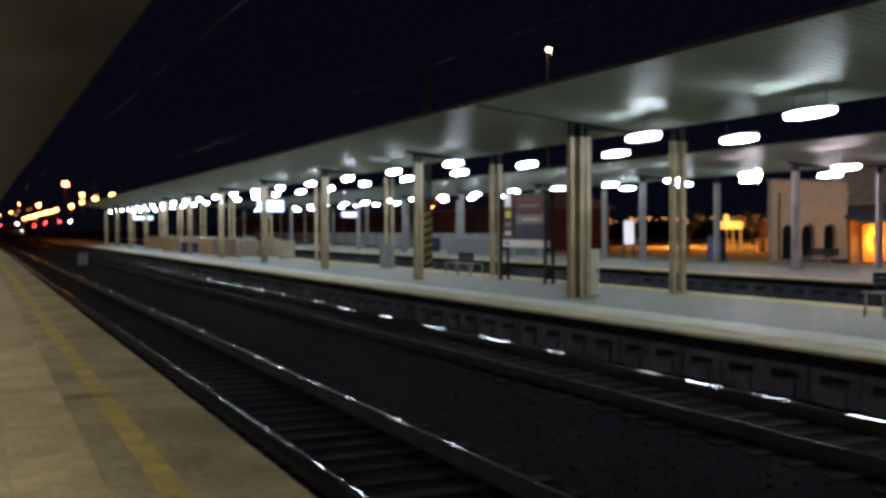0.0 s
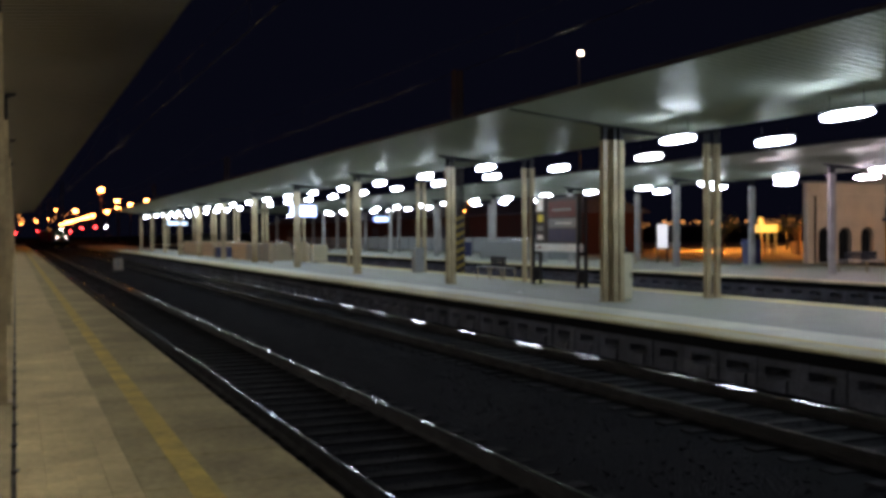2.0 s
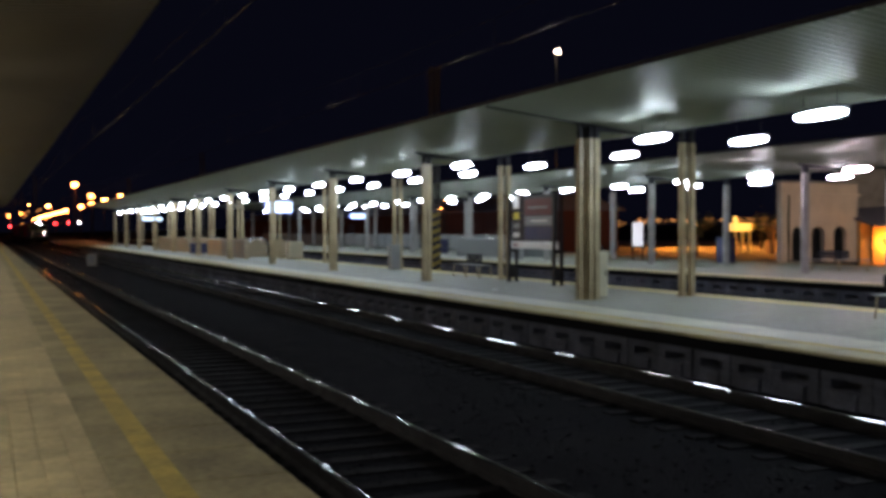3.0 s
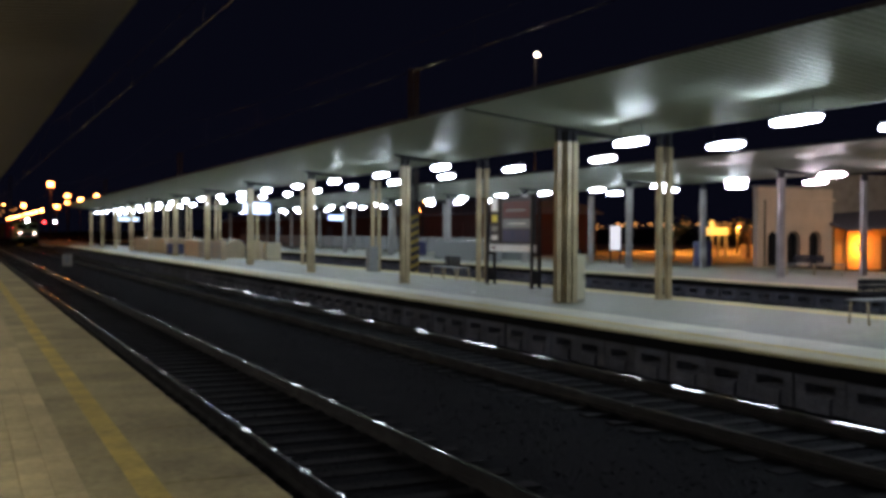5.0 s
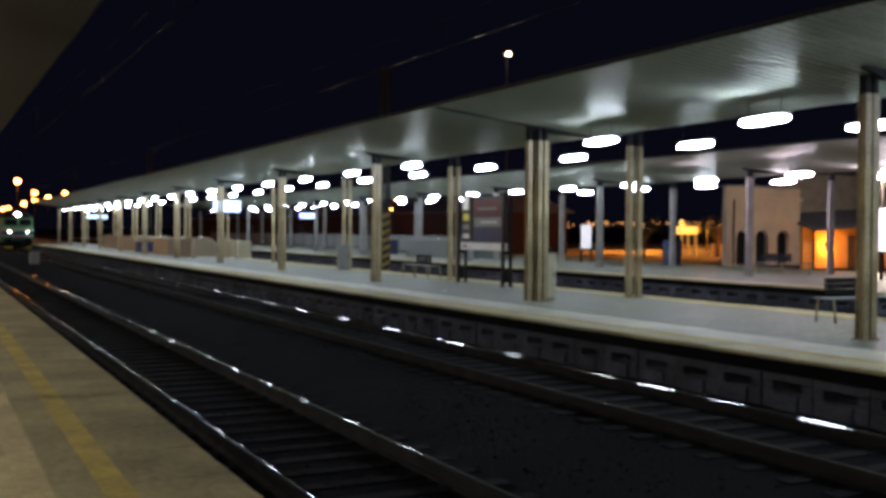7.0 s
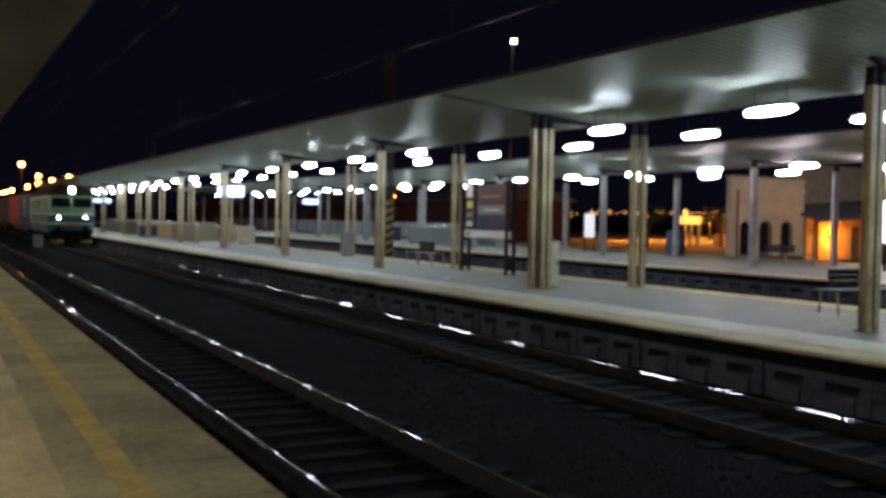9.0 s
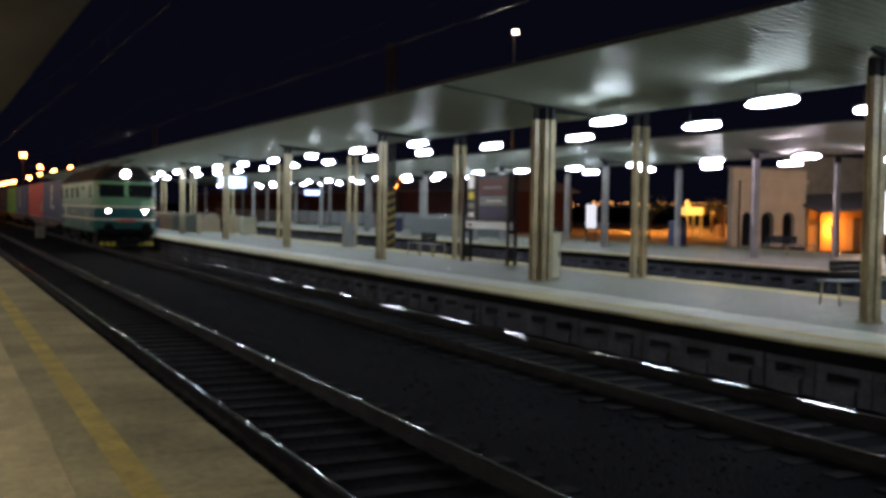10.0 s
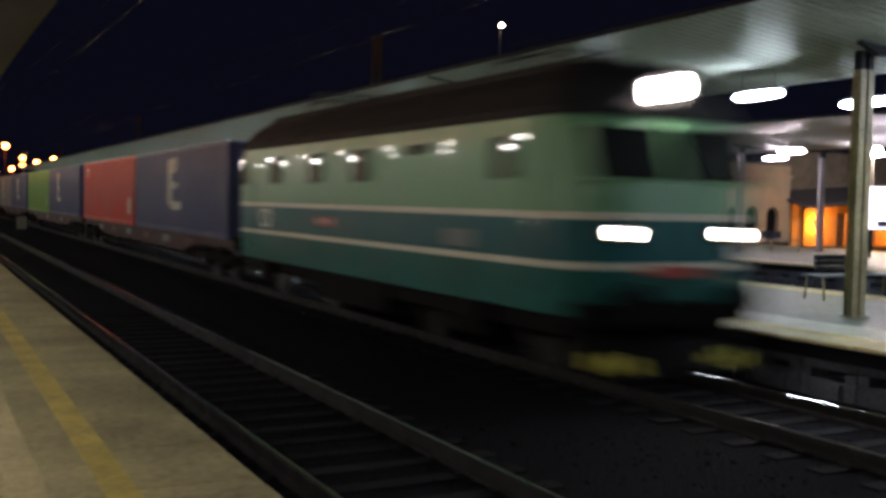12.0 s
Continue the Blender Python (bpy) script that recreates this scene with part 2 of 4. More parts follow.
def ball(bm, c, r, u=12, v=8, sx=1, sy=1, sz=1):
    bmesh.ops.create_uvsphere(bm, u_segments=u, v_segments=v, radius=r, matrix=Matrix.Translation(c) @ Matrix.Diagonal((sx, sy, sz, 1)))


def mesh_of(name, bm, material):
    bmesh.ops.recalc_face_normals(bm, faces=bm.faces)
    me = bpy.data.meshes.new(name)
    bm.to_mesh(me)
    bm.free()
    for m in (material if isinstance(material, (list, tuple)) else (material,)):
        me.materials.append(m)
    return me


def part(name, bm, material, parent, label=""):
    ob = new(name, mesh_of(name, bm, material))
    ob.parent = parent
    if label:
        ob["label"] = label
    return ob


def piece(name, mesh, parent, loc, rz=0.0):
    ob = new(name, mesh)
    ob.parent = parent
    ob.location = loc
    ob.rotation_euler = (0, 0, rz)
    return ob


def thing(name, label, category, group="", kind="", at=(0, 0, 0)):
    ob = new(name)
    ob.location = at
    ob.empty_display_size = 0.2
    return tagged(ob, label, category, group, kind)


def solid(name, bm, material, label, category, group="", kind="", at=(0, 0, 0)):
    ob = new(name, mesh_of(name, bm, material))
    ob.location = at
    return tagged(ob, label, category, group, kind)


def one_box(name, dims, material, parent, label="", r=0.01):
    bm = bmesh.new()
    bevelled(bm, *dims, r=r)
    return part(name, bm, material, parent, label)


# ---- ground and tracks ----
def hill(x, y):
    far = max(0.0, (x - 130) / 300) * max(0.0, min(1.0, (y - 60) / 200))
    return 6.5 * min(1.3, far) ** 1.2


def build_ground():
    bm = bmesh.new()
    xs = [-400, -120, -40, -8, 0, 1.9, 2.6, 3.7, 5, 6.2, 7.4, 8.6, 9.8, 10.5, 17, 18.6, 20.5, 22.5, 24.3, 34, 45, 60, 90, 140, 240, 420, 900]
    ys = [-200, -60, -20] + [k * 1.5 for k in range(-8, 50)] + [80, 95, 110, 130, 160, 200, 260, 340, 450, 600, 900, 1500, 2600]
    grid = []
    for y in ys:
        row = []
        for x in xs:
            z = GROUND + 0.02 * noise.noise((x * 0.6, y * 0.6, 0))
            row.append(bm.verts.new((x, y, z + hill(x, y))))
        grid.append(row)
    for i in range(len(ys) - 1):
        for j in range(len(xs) - 1):
            bm.faces.new((grid[i][j], grid[i][j + 1], grid[i + 1][j + 1], grid[i + 1][j])).smooth = True
    solid("ground", bm, M["ballast"], "stony ground under the tracks, shade put into its colour, rising to a far hillside", "ground", kind="structure")


def ballast_stones():
    """Loose crushed stone between and beside the two nearer tracks."""
    rnd = random.Random(4)
    verts, faces = [], []
    tet = [(1, 0, -0.4), (-0.6, 0.8, -0.4), (-0.5, -0.9, -0.4), (0.1, 0.1, 0.9), (0.7, 0.6, 0.5)]
    fcs = [(0, 2, 1), (0, 1, 4), (1, 2, 3), (2, 0, 3), (0, 4, 3), (4, 1, 3)]
    for _ in range(3200):
        y = 4 + 40 * rnd.random() ** 1.7
        x = rnd.uniform(2.2, 10.2)
        s = rnd.uniform(0.015, 0.035)
        a = rnd.uniform(0, 6.28)
        c, d = math.cos(a), math.sin(a)
        base = len(verts)
        for px, py, pz in tet:
            verts.append((x + s * (px * c - py * d), y + s * (px * d + py * c), GROUND + 0.022 + 0.5 * s * pz))
        faces += [tuple(base + i for i in f) for f in fcs]
    me = bpy.data.meshes.new("ballast_stones")
    me.from_pydata(verts, [], faces)
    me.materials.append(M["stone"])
    tagged(new("ballast_stones", me), "loose crushed stone between the rails, shade put into its colour", "ballast", kind="stuff")


def rail_profile(cx, gauge):
    """A worn rail: flat crown and a wheel-polished shoulder on the gauge side (gauge is -1 or +1)."""
    z = RAIL
    half = [(-0.075, -0.16), (0.075, -0.16), (0.07, -0.145), (0.012, -0.125), (0.012, -0.045), (0.036, -0.035), (0.036, -0.012), (0.030, -0.0044), (0.022, -0.0021),
            (0.014, -0.0007), (0.006, 0.0), (-0.014, 0.0), (-0.030, -0.003), (-0.036, -0.012), (-0.036, -0.035), (-0.012, -0.045), (-0.012, -0.125), (-0.07, -0.145)]
    return [(cx + gauge * u, z + v) for u, v in half]


def sleeper_mesh():
    bm = bmesh.new()
    prism(bm, [(-1.3, -0.14), (1.3, -0.14), (1.3, 0.14), (-1.3, 0.14)], [(-1.27, -0.1), (1.27, -0.1), (1.27, 0.1), (-1.27, 0.1)], -0.2, 0.0)
    for sx in (-0.75, 0.75):
        for d in (-0.12, 0.12):
            box(bm, sx + d - 0.035, -0.06, 0.0, sx + d + 0.035, 0.06, 0.014)
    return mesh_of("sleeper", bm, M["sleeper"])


def build_track(axis, name, near):
    tr = thing(name, "railway track of worn steel rails on concrete sleepers", "track", kind="structure")
    for s in (-0.75, 0.75):
        bm = bmesh.new()
        extrude_y(bm, rail_profile(axis + s, 1 if s < 0 else -1), -20, 700)
        rail = part("rail", bm, [M["rail_side"], M["rail"]], tr, "steel rail with a polished head and rusty sides")
        for p in rail.data.polygons:
            if p.center[2] > RAIL - 0.005 and p.normal[2] > 0.9 and p.normal[0] * s <= 0.001:
                p.material_index = 1
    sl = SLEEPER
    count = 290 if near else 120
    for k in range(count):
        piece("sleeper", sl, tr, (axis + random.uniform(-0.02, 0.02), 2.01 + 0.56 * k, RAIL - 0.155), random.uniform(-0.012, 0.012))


SLEEPER = sleeper_mesh()
build_ground()
ballast_stones()
build_track(3.68, "track_1", True)
build_track(8.60, "track_2", True)
build_track(18.57, "track_3", False)
build_track(22.53, "track_4", False)


# ---- platforms ----
def build_platform(name, label, x0, x1, y0, y1, top, edges, inner=None):
    pf = thing(name, label, "platform", kind="structure")
    bm = bmesh.new()
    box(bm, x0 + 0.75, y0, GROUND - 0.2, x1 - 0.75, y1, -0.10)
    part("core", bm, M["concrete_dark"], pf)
    bm = bmesh.new()
    a, b = inner if inner else (x0 + 0.85, x1 - 0.85)
    box(bm, a, y0, -0.098, b, y1, 0.0)
    part("paving", bm, top, pf)
    return pf


def edge_side(pf, x, out, y0, y1, step, slab_w, slab_mat, blocks=True):
    """The front of a platform: overhanging slabs on a beam and spaced blocks. out is -1 or +1, towards the track."""
    bm = bmesh.new()
    a, b = sorted((x, x - out * slab_w))
    g = 0.009
    low = -0.05 if blocks else -0.095
    bevelled(bm, a - x, g, low, b - x, step - g, 0, 0.008)
    me = mesh_of("slab", bm, slab_mat)
    n = int((y1 - y0) / step)
    for k in range(min(n, 150)):
        piece("slab", me, pf, (x, y0 + k * step, random.uniform(-0.003, 0.003)))
    if not blocks:
        return
    # the beam is the edge's darkest tone, the recess wall next, the blocks lighter
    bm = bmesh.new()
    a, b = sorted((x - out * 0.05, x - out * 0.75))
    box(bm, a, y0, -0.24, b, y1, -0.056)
    part("beam", bm, M["edge_black"], pf, "blackish edge beam")
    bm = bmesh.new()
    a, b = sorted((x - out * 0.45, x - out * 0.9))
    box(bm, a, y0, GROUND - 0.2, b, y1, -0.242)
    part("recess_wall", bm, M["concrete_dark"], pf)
    # each block: a head beam, two cheeks beside a dark niche, and a sloping foot that juts out
    bm = bmesh.new()
    a, b = sorted((-out * 0.13, -out * 0.45))
    bevelled(bm, a, -0.44, -0.365, b, 0.44, -0.243, 0.012)
    for s in (-1, 1):
        bevelled(bm, a, min(s * 0.26, s * 0.44), -0.49, b, max(s * 0.26, s * 0.44), -0.366, 0.012)
    bevelled(bm, a, -0.44, GROUND - 0.02, b, 0.44, -0.491, 0.015)
    c = -out * 0.129
    d = -out * 0.08
    extrude_y(bm, [(c, -0.51), (-out * 0.095, -0.53), (d, -0.62), (d, GROUND - 0.02), (c, GROUND - 0.02)], -0.22, 0.22)
    me = mesh_of("edge_block", bm, M["block"])
    for k in range(min(150, int((y1 - y0) / 0.9))):
        piece("edge_block", me, pf, (x + random.uniform(-0.015, 0.015), y0 + 0.45 + 0.9 * k, random.uniform(-0.012, 0.012)), random.uniform(-0.012, 0.012))


def yellow_line(pf, x0, x1, y0, y1, paint="yellow"):
    bm = bmesh.new()
    y = y0
    while y < y1:
        box(bm, x0, y + 0.006, 0.0, x1, y + 1.9, 0.004)
        y += 1.9
    part("yellow_line", bm, M[paint], pf, "worn yellow safety line")


# near platform, on which the camera stands
near = build_platform("platform_1", "worn concrete slab platform with a yellow safety line", -9.4, 1.96, -14, 240, M["pave_near"], (), inner=(-9.4, 0.0))
edge_side(near, 1.96, 1, -5.67, 130, 0.95, 1.13, M["slab"], blocks=False)
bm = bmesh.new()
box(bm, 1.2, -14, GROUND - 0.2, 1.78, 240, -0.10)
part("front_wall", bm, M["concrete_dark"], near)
bm = bmesh.new()
box(bm, 0.83, 130, -0.095, 1.96, 240, 0)
part("far_edge_slabs", bm, M["slab"], near)
yellow_line(near, 1.10, 1.28, -5.67, 200)
bm = bmesh.new()
box(bm, 0.054, -14, -0.095, 0.080, 240, -0.012)
part("drain_gap", bm, M["black"], near, "dark narrow drain slot")
bm = bmesh.new()
box(bm, 0.002, -14, -0.095, 0.052, 240, -0.001)
part("drain_kerb", bm, M["pave_near"], near)
bm = bmesh.new()
bevelled(bm, 0.045, -0.05, -0.02, 0.10, 0.05, 0.004, 0.003)
NOTCH = mesh_of("drain_inlet", bm, M["black"])
for k in range(26):
    piece("drain_inlet", NOTCH, near, (random.uniform(-0.006, 0.006), 4.78 + 0.95 * k, 0))["label"] = "black iron drain inlet"
# small pavers, six rows to each slab's length
bm = bmesh.new()
g = 0.0015
bevelled(bm, g, g, -0.09, 0.1855 - g, 0.157 - g, 0, 0.004)
PAVER = mesh_of("paver", bm, M["paver"])
for n in range(11, 22):
    for k in range(6):
        for j in range(4):
            piece("paver", PAVER, near, (0.082 + j * 0.1862, -5.67 + 0.95 * n + 0.157 * k, random.uniform(-0.0015, 0.0015)))
bm = bmesh.new()
for n in range(22, 120):
    box(bm, 0.082, -5.67 + 0.95 * n, -0.095, 0.826, -5.67 + 0.95 * n + 0.942, -0.001)
box(bm, 0.082, 108.33, -0.095, 0.826, 240, -0.001)
box(bm, 0.082, -14, -0.095, 0.826, 4.772, -0.001)
part("inner_paving", bm, M["pave_near"], near)

# island platform
island = build_platform("platform_2", "pale paved island platform on precast concrete edge blocks", 10.2, 16.95, -12, 190, M["pave"], (), inner=(12.02, 16.1))
edge_side(island, 10.2, -1, -4.0, 130, 0.9, 0.62, M["island_slab"])
edge_side(island, 16.95, 1, -4.0, 100, 0.9, 0.82, M["island_slab"])
bm = bmesh.new()
bevelled(bm, 0.0, 0.006, -0.09, 1.02, 0.894, 0, 0.008)
BAND = mesh_of("band_slab", bm, M["island_band"])
for k in range(140):
    piece("band_slab", BAND, island, (10.98, -4 + 0.9 * k, random.uniform(-0.002, 0.002)))
bm = bmesh.new()
box(bm, 10.2, 130, -0.3, 12.02, 190, 0)
box(bm, 16.1, 86, -0.3, 16.95, 190, 0)
box(bm, 10.83, -12, -0.095, 10.97, 190, -0.012)
part("joint_fill", bm, M["concrete"], island)
yellow_line(island, 10.82, 10.93, -12, 180, "yellow_island")
yellow_line(island, 16.28, 16.46, -12, 100, "yellow_island")

# platform beyond it
farp = build_platform("platform_3", "pale paved platform on precast concrete edge blocks before the station yard", 24.2, 36.4, 2, 200, M["pave"], ())
edge_side(farp, 24.2, -1, 4, 130, 0.9, 0.85, M["island_slab"])
bm = bmesh.new()
box(bm, 35.55, 2, -0.095, 36.4, 200, 0)
box(bm, 24.2, 130, -0.095, 25.05, 200, 0)
part("edge_strip", bm, M["island_slab"], farp)


# ---- canopies ----
def canopy(name, label, xa, za, xv, zv, xb, zb, columns, y0, y1, ys, spreads, sheet="sheet"):
    """A roof of two wings that fall from the edges (xa, za), (xb, zb) to a valley (xv, zv), on rows of twin posts."""
    cp = thing(name, label, "canopy", kind="structure")
    for x0, z0, x1, z1 in ((xa, za, xv, zv), (xb, zb, xv, zv)):
        verts, faces = [], []
        pitch, depth = 0.2, 0.055
        y = y0
        steps = ((0.0, 0), (0.055, 0), (0.10, 1), (0.155, 1))
        while y < y1:
            for d, up in steps:
                verts.append((x0, y + d, z0 + up * depth))
                verts.append((x1, y + d, z1 + up * depth))
            y += pitch
        for i in range(0, len(verts) - 2, 2):
            faces.append((i, i + 1, i + 3, i + 2))
        me = bpy.data.meshes.new("roof_sheet")
        me.from_pydata(verts, [], faces)
        me.materials.append(M[sheet])
        ob = new("roof_sheet", me)
        ob.parent = cp
        ob["label"] = "grey corrugated steel roof sheet"
        bm = bmesh.new()
        extrude_y(bm, [(x0, z0 + 0.05), (x0, z0 + 0.075), (x1, z1 + 0.09), (x1, z1 + 0.06)], y0, y1)
        part("roof_cover", bm, M["sheet_top"], cp)
        s = 1 if x1 > x0 else -1
        bm = bmesh.new()
        extrude_y(bm, [(x0 - s * 0.005, z0 + 0.004), (x0 - s * 0.005, z0 + 0.08), (x0 - s * 0.025, z0 + 0.08), (x0 - s * 0.025, z0 + 0.004)], y0, y1)
        part("fascia", bm, M["steel_dark"], cp)
    def under(x):
        return za + (zv - za) * (x - xa) / (xv - xa) if (x - xv) * (xa - xv) > 0 else zb + (zv - zb) * (x - xb) / (xv - xb)
    bm = bmesh.new()
    # deep only over the columns; a slim rib carries each wing
    ca, cb = columns if columns[0] < columns[-1] else columns[::-1]
    top = [(ca - 0.4, under(ca - 0.4) - 0.005), (xv, zv - 0.005), (cb + 0.4, under(cb + 0.4) - 0.005)]
    low = [(cb + 0.4, under(cb + 0.4) - 0.03), (cb, under(cb) - 0.15), (ca, under(ca) - 0.15), (ca - 0.4, under(ca - 0.4) - 0.03)]
    extrude_y(bm, top + low, -0.06, 0.06)
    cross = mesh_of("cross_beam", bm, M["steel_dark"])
    post, head = {}, {}
    for x, spread in zip(columns, spreads):
        bm, top = bmesh.new(), bmesh.new()
        h = under(x) - 0.05
        for d in (-spread, spread):
            w = 0.06
            # an I-section: two flanges and a web
            box(bm, d - w, -0.08, 0.0, d + w, -0.065, 3.78)
            box(bm, d - w, 0.065, 0.0, d + w, 0.08, 3.78)
            box(bm, d - 0.03, -0.0645, 0.0, d + 0.03, 0.0645, 3.78)
            # above 3.78 m each post is drawn slimmer and dark, up to the roof
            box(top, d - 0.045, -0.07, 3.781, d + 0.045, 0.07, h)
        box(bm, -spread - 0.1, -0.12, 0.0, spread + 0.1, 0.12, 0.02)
        post[x] = mesh_of("column", bm, M["column_cool_lit" if name == "canopy_3" else "column"])
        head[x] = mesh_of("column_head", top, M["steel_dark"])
    for y in ys:
        piece("cross_beam", cross, cp, (0, y, 0))
        for x in columns:
            joint = name == "canopy_2" and x == columns[0] and y == ys[2]
            col = piece("column", post[x], cp, (x - 0.17 if joint else x, y + (0.24 if name == "canopy_2" and x == columns[0] and y == ys[1] else 0.0), 0))
            col["label"] = "twin steel column in chipped paint, cool lamp tint put into its grey" if name == "canopy_3" else "twin steel column in chipped greenish cream paint"
            piece("column_head", head[x], col, (0, 0, 0))["label"] = "dark upper end of a steel column"
    if name == "canopy_2":
        # the expansion joint stands on a second column, under a dark cover strip
        bm = bmesh.new()
        extrude_y(bm, [(xa + 0.05, under(xa + 0.05) - 0.002), (columns[0] - 0.41, under(columns[0] - 0.41) - 0.002), (columns[0] - 0.41, under(columns[0] - 0.41) - 0.03), (xa + 0.05, under(xa + 0.05) - 0.03)], ys[2] - 0.05, ys[2] + 0.05)
        part("joint_strip", bm, M["steel_dark"], cp)
        col = piece("column", post[columns[0]], cp, (columns[0] + 0.03, ys[2] - 0.12, 0))
        piece("column_head", head[columns[0]], col, (0, 0, 0))
    return cp


BAYS = [1.05 + BAY * k for k in range(13)]
canopy("canopy_2", "long butterfly station canopy of grey corrugated steel on twin columns", 10.3, 4.43, 14.6, 3.94, 17.2, 4.48, (13.05, 15.88), -6, 119, BAYS, (0.085, 0.14))
canopy("canopy_3", "grey corrugated steel canopy over the further platform", 24.35, 4.43, 30.4, 3.94, 36.2, 4.6, (28.25, 32.6), 5, 119, [10.0 + BAY * k for k in range(12)], (0.075, 0.075))
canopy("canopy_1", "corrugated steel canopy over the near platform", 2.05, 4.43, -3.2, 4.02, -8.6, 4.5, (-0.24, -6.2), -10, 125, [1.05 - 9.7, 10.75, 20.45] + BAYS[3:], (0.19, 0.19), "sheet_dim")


def lamp_mesh(diffuser):
    """An oval tube luminaire: opal capsule under a steel hood on two thin rods."""
    bm = bmesh.new()
    if diffuser:
        rings = []
        n = 12
        for j in range(9):
            a = math.pi * j / 8
            k = max(0.12, math.sin(a)) ** 0.55
            y = -0.60 * math.cos(a)
            rings.append([bm.verts.new((0.11 * k * math.cos(2 * math.pi * i / n), y, 0.08 * k * math.sin(2 * math.pi * i / n))) for i in range(n)])
        for p, q in zip(rings, rings[1:]):
            for i in range(n):
                bm.faces.new((p[i], q[i], q[(i + 1) % n], p[(i + 1) % n])).smooth = True
        bm.faces.new(rings[0])
        bm.faces.new(list(reversed(rings[-1])))
    else:
        extrude_y(bm, [(-0.12, 0.075), (0.0, 0.098), (0.12, 0.075), (0.08, 0.12), (-0.08, 0.12)], -0.58, 0.58)
        for y in (-0.4, 0.4):
            rod(bm, (0, y, 0.12), (0, y, 0.38), 0.008, n=6)
    return bm


LAMP_HOUSE = mesh_of("housing", lamp_mesh(False), M["steel_dark"])
LAMP_DIFF = {k: mesh_of("diffuser", lamp_mesh(True), M[k]) for k in ("tube", "tube_dim", "tube_pink", "tube_warm")}


def platform_lamp(x, y, z, kind, group):
    lp = thing("platform_lamp", "long fluorescent tube lamp hung under the canopy, lit", "lamp", group, at=(x, y, z))
    piece("housing", LAMP_HOUSE, lp, (0, 0, 0))
    piece("diffuser", LAMP_DIFF[kind], lp, (0, 0, 0))["label"] = "glowing tube diffuser"


def platform_lamps():
    for k in range(-4, 22):
        y = 13.70 + 4.95 * k
        if k != 2:
            platform_lamp(13.56, y, 3.66, "tube", "tube lamps of the island canopy")
        platform_lamp(15.93, 13.35 + 4.93 * k, 3.66, "tube_dim" if k == 2 else "tube", "tube lamps of the island canopy")
    for k in range(0, 19):
        kind = "tube_pink" if k < 3 else "tube"
        platform_lamp(26.8, 20.85 + 4.68 * k, 3.66, kind, "tube lamps of the further canopy")
        platform_lamp(29.95, 20.45 + 4.45 * k, 3.66, kind, "tube lamps of the further canopy")
    for k in range(-3, 22):
        platform_lamp(-2.1, 11.3 + 4.9 * k, 3.66, "tube_warm", "older tube lamps of the near canopy")
        platform_lamp(-4.7, 11.5 + 4.9 * k, 3.66, "tube_warm", "older tube lamps of the near canopy")


platform_lamps()


# ---- things on the island platform ----
def poster_stand():
    """A long advertising frame on paired posts."""
    st = thing("poster_stand", "long poster frame on paired black posts with faded red print", "poster stand", at=(15.45, 27.35, 0))
    for y in (-1.4, 1.4):
        for d in (-0.13, 0.13):
            bm = bmesh.new()
            box(bm, d - 0.04, y - 0.04, 0, d + 0.04, y + 0.04, 2.75)
            box(bm, d - 0.08, y - 0.08, 0, d + 0.08, y + 0.08, 0.02)
            part("post", bm, M["black"], st)
        bm = bmesh.new()
        box(bm, -0.09, y - 0.03, 0.95, 0.09, y + 0.03, 1.05)
        part("tie", bm, M["black"], st)
    one_box("panel", (-0.05, -1.34, 1.30, 0.05, 0.62, 2.72), M["dark_print"], st, "dark poster panel")
    one_box("notice_board", (-0.06, 0.68, 1.30, 0.06, 1.34, 2.80), M["black"], st, "black notice board")
    one_box("footer", (-0.075, -1.36, 1.06, 0.06, 1.36, 1.28), M["white"], st, "white strip under the poster")
    for nm, y0, y1, z0, z1, mt in (("red_field", -1.15, 0.5, 2.1, 2.6, "red_print"), ("pale_field", -1.15, 0.5, 1.78, 2.06, "grey_panel"), ("dark_foot", -1.15, 0.5, 1.36, 1.74, "blue_paint"),
                                   ("text_bar", -0.9, 0.3, 2.3, 2.36, "grey_panel"), ("text_bar", -0.9, 0.1, 1.9, 1.94, "white"),
                                   ("notice", 0.85, 1.24, 2.32, 2.72, "white"), ("yellow_notice", 0.85, 1.2, 1.98, 2.2, "yellow_print"), ("small_notice", 0.85, 1.22, 1.7, 1.85, "grey_panel"), ("small_notice", 0.85, 1.22, 1.42, 1.56, "white")):
        one_box(nm, (-0.075, y0, z0, -0.063, y1, z1) if y0 > 0.8 else (-0.062, y0, z0, -0.051, y1, z1) if nm != "text_bar" else (-0.07, y0, z0, -0.063, y1, z1), M[mt], st, r=0.002)
    one_box("red_bar", (-0.082, 0.95, 1.13, -0.076, 1.2, 1.21), M["red_print"], st, r=0.001)
    for y in (-1.4, 1.4):
        one_box("foot_panel", (-0.085, y - 0.02, 0.12, 0.085, y + 0.02, 0.5), M["black"], st)


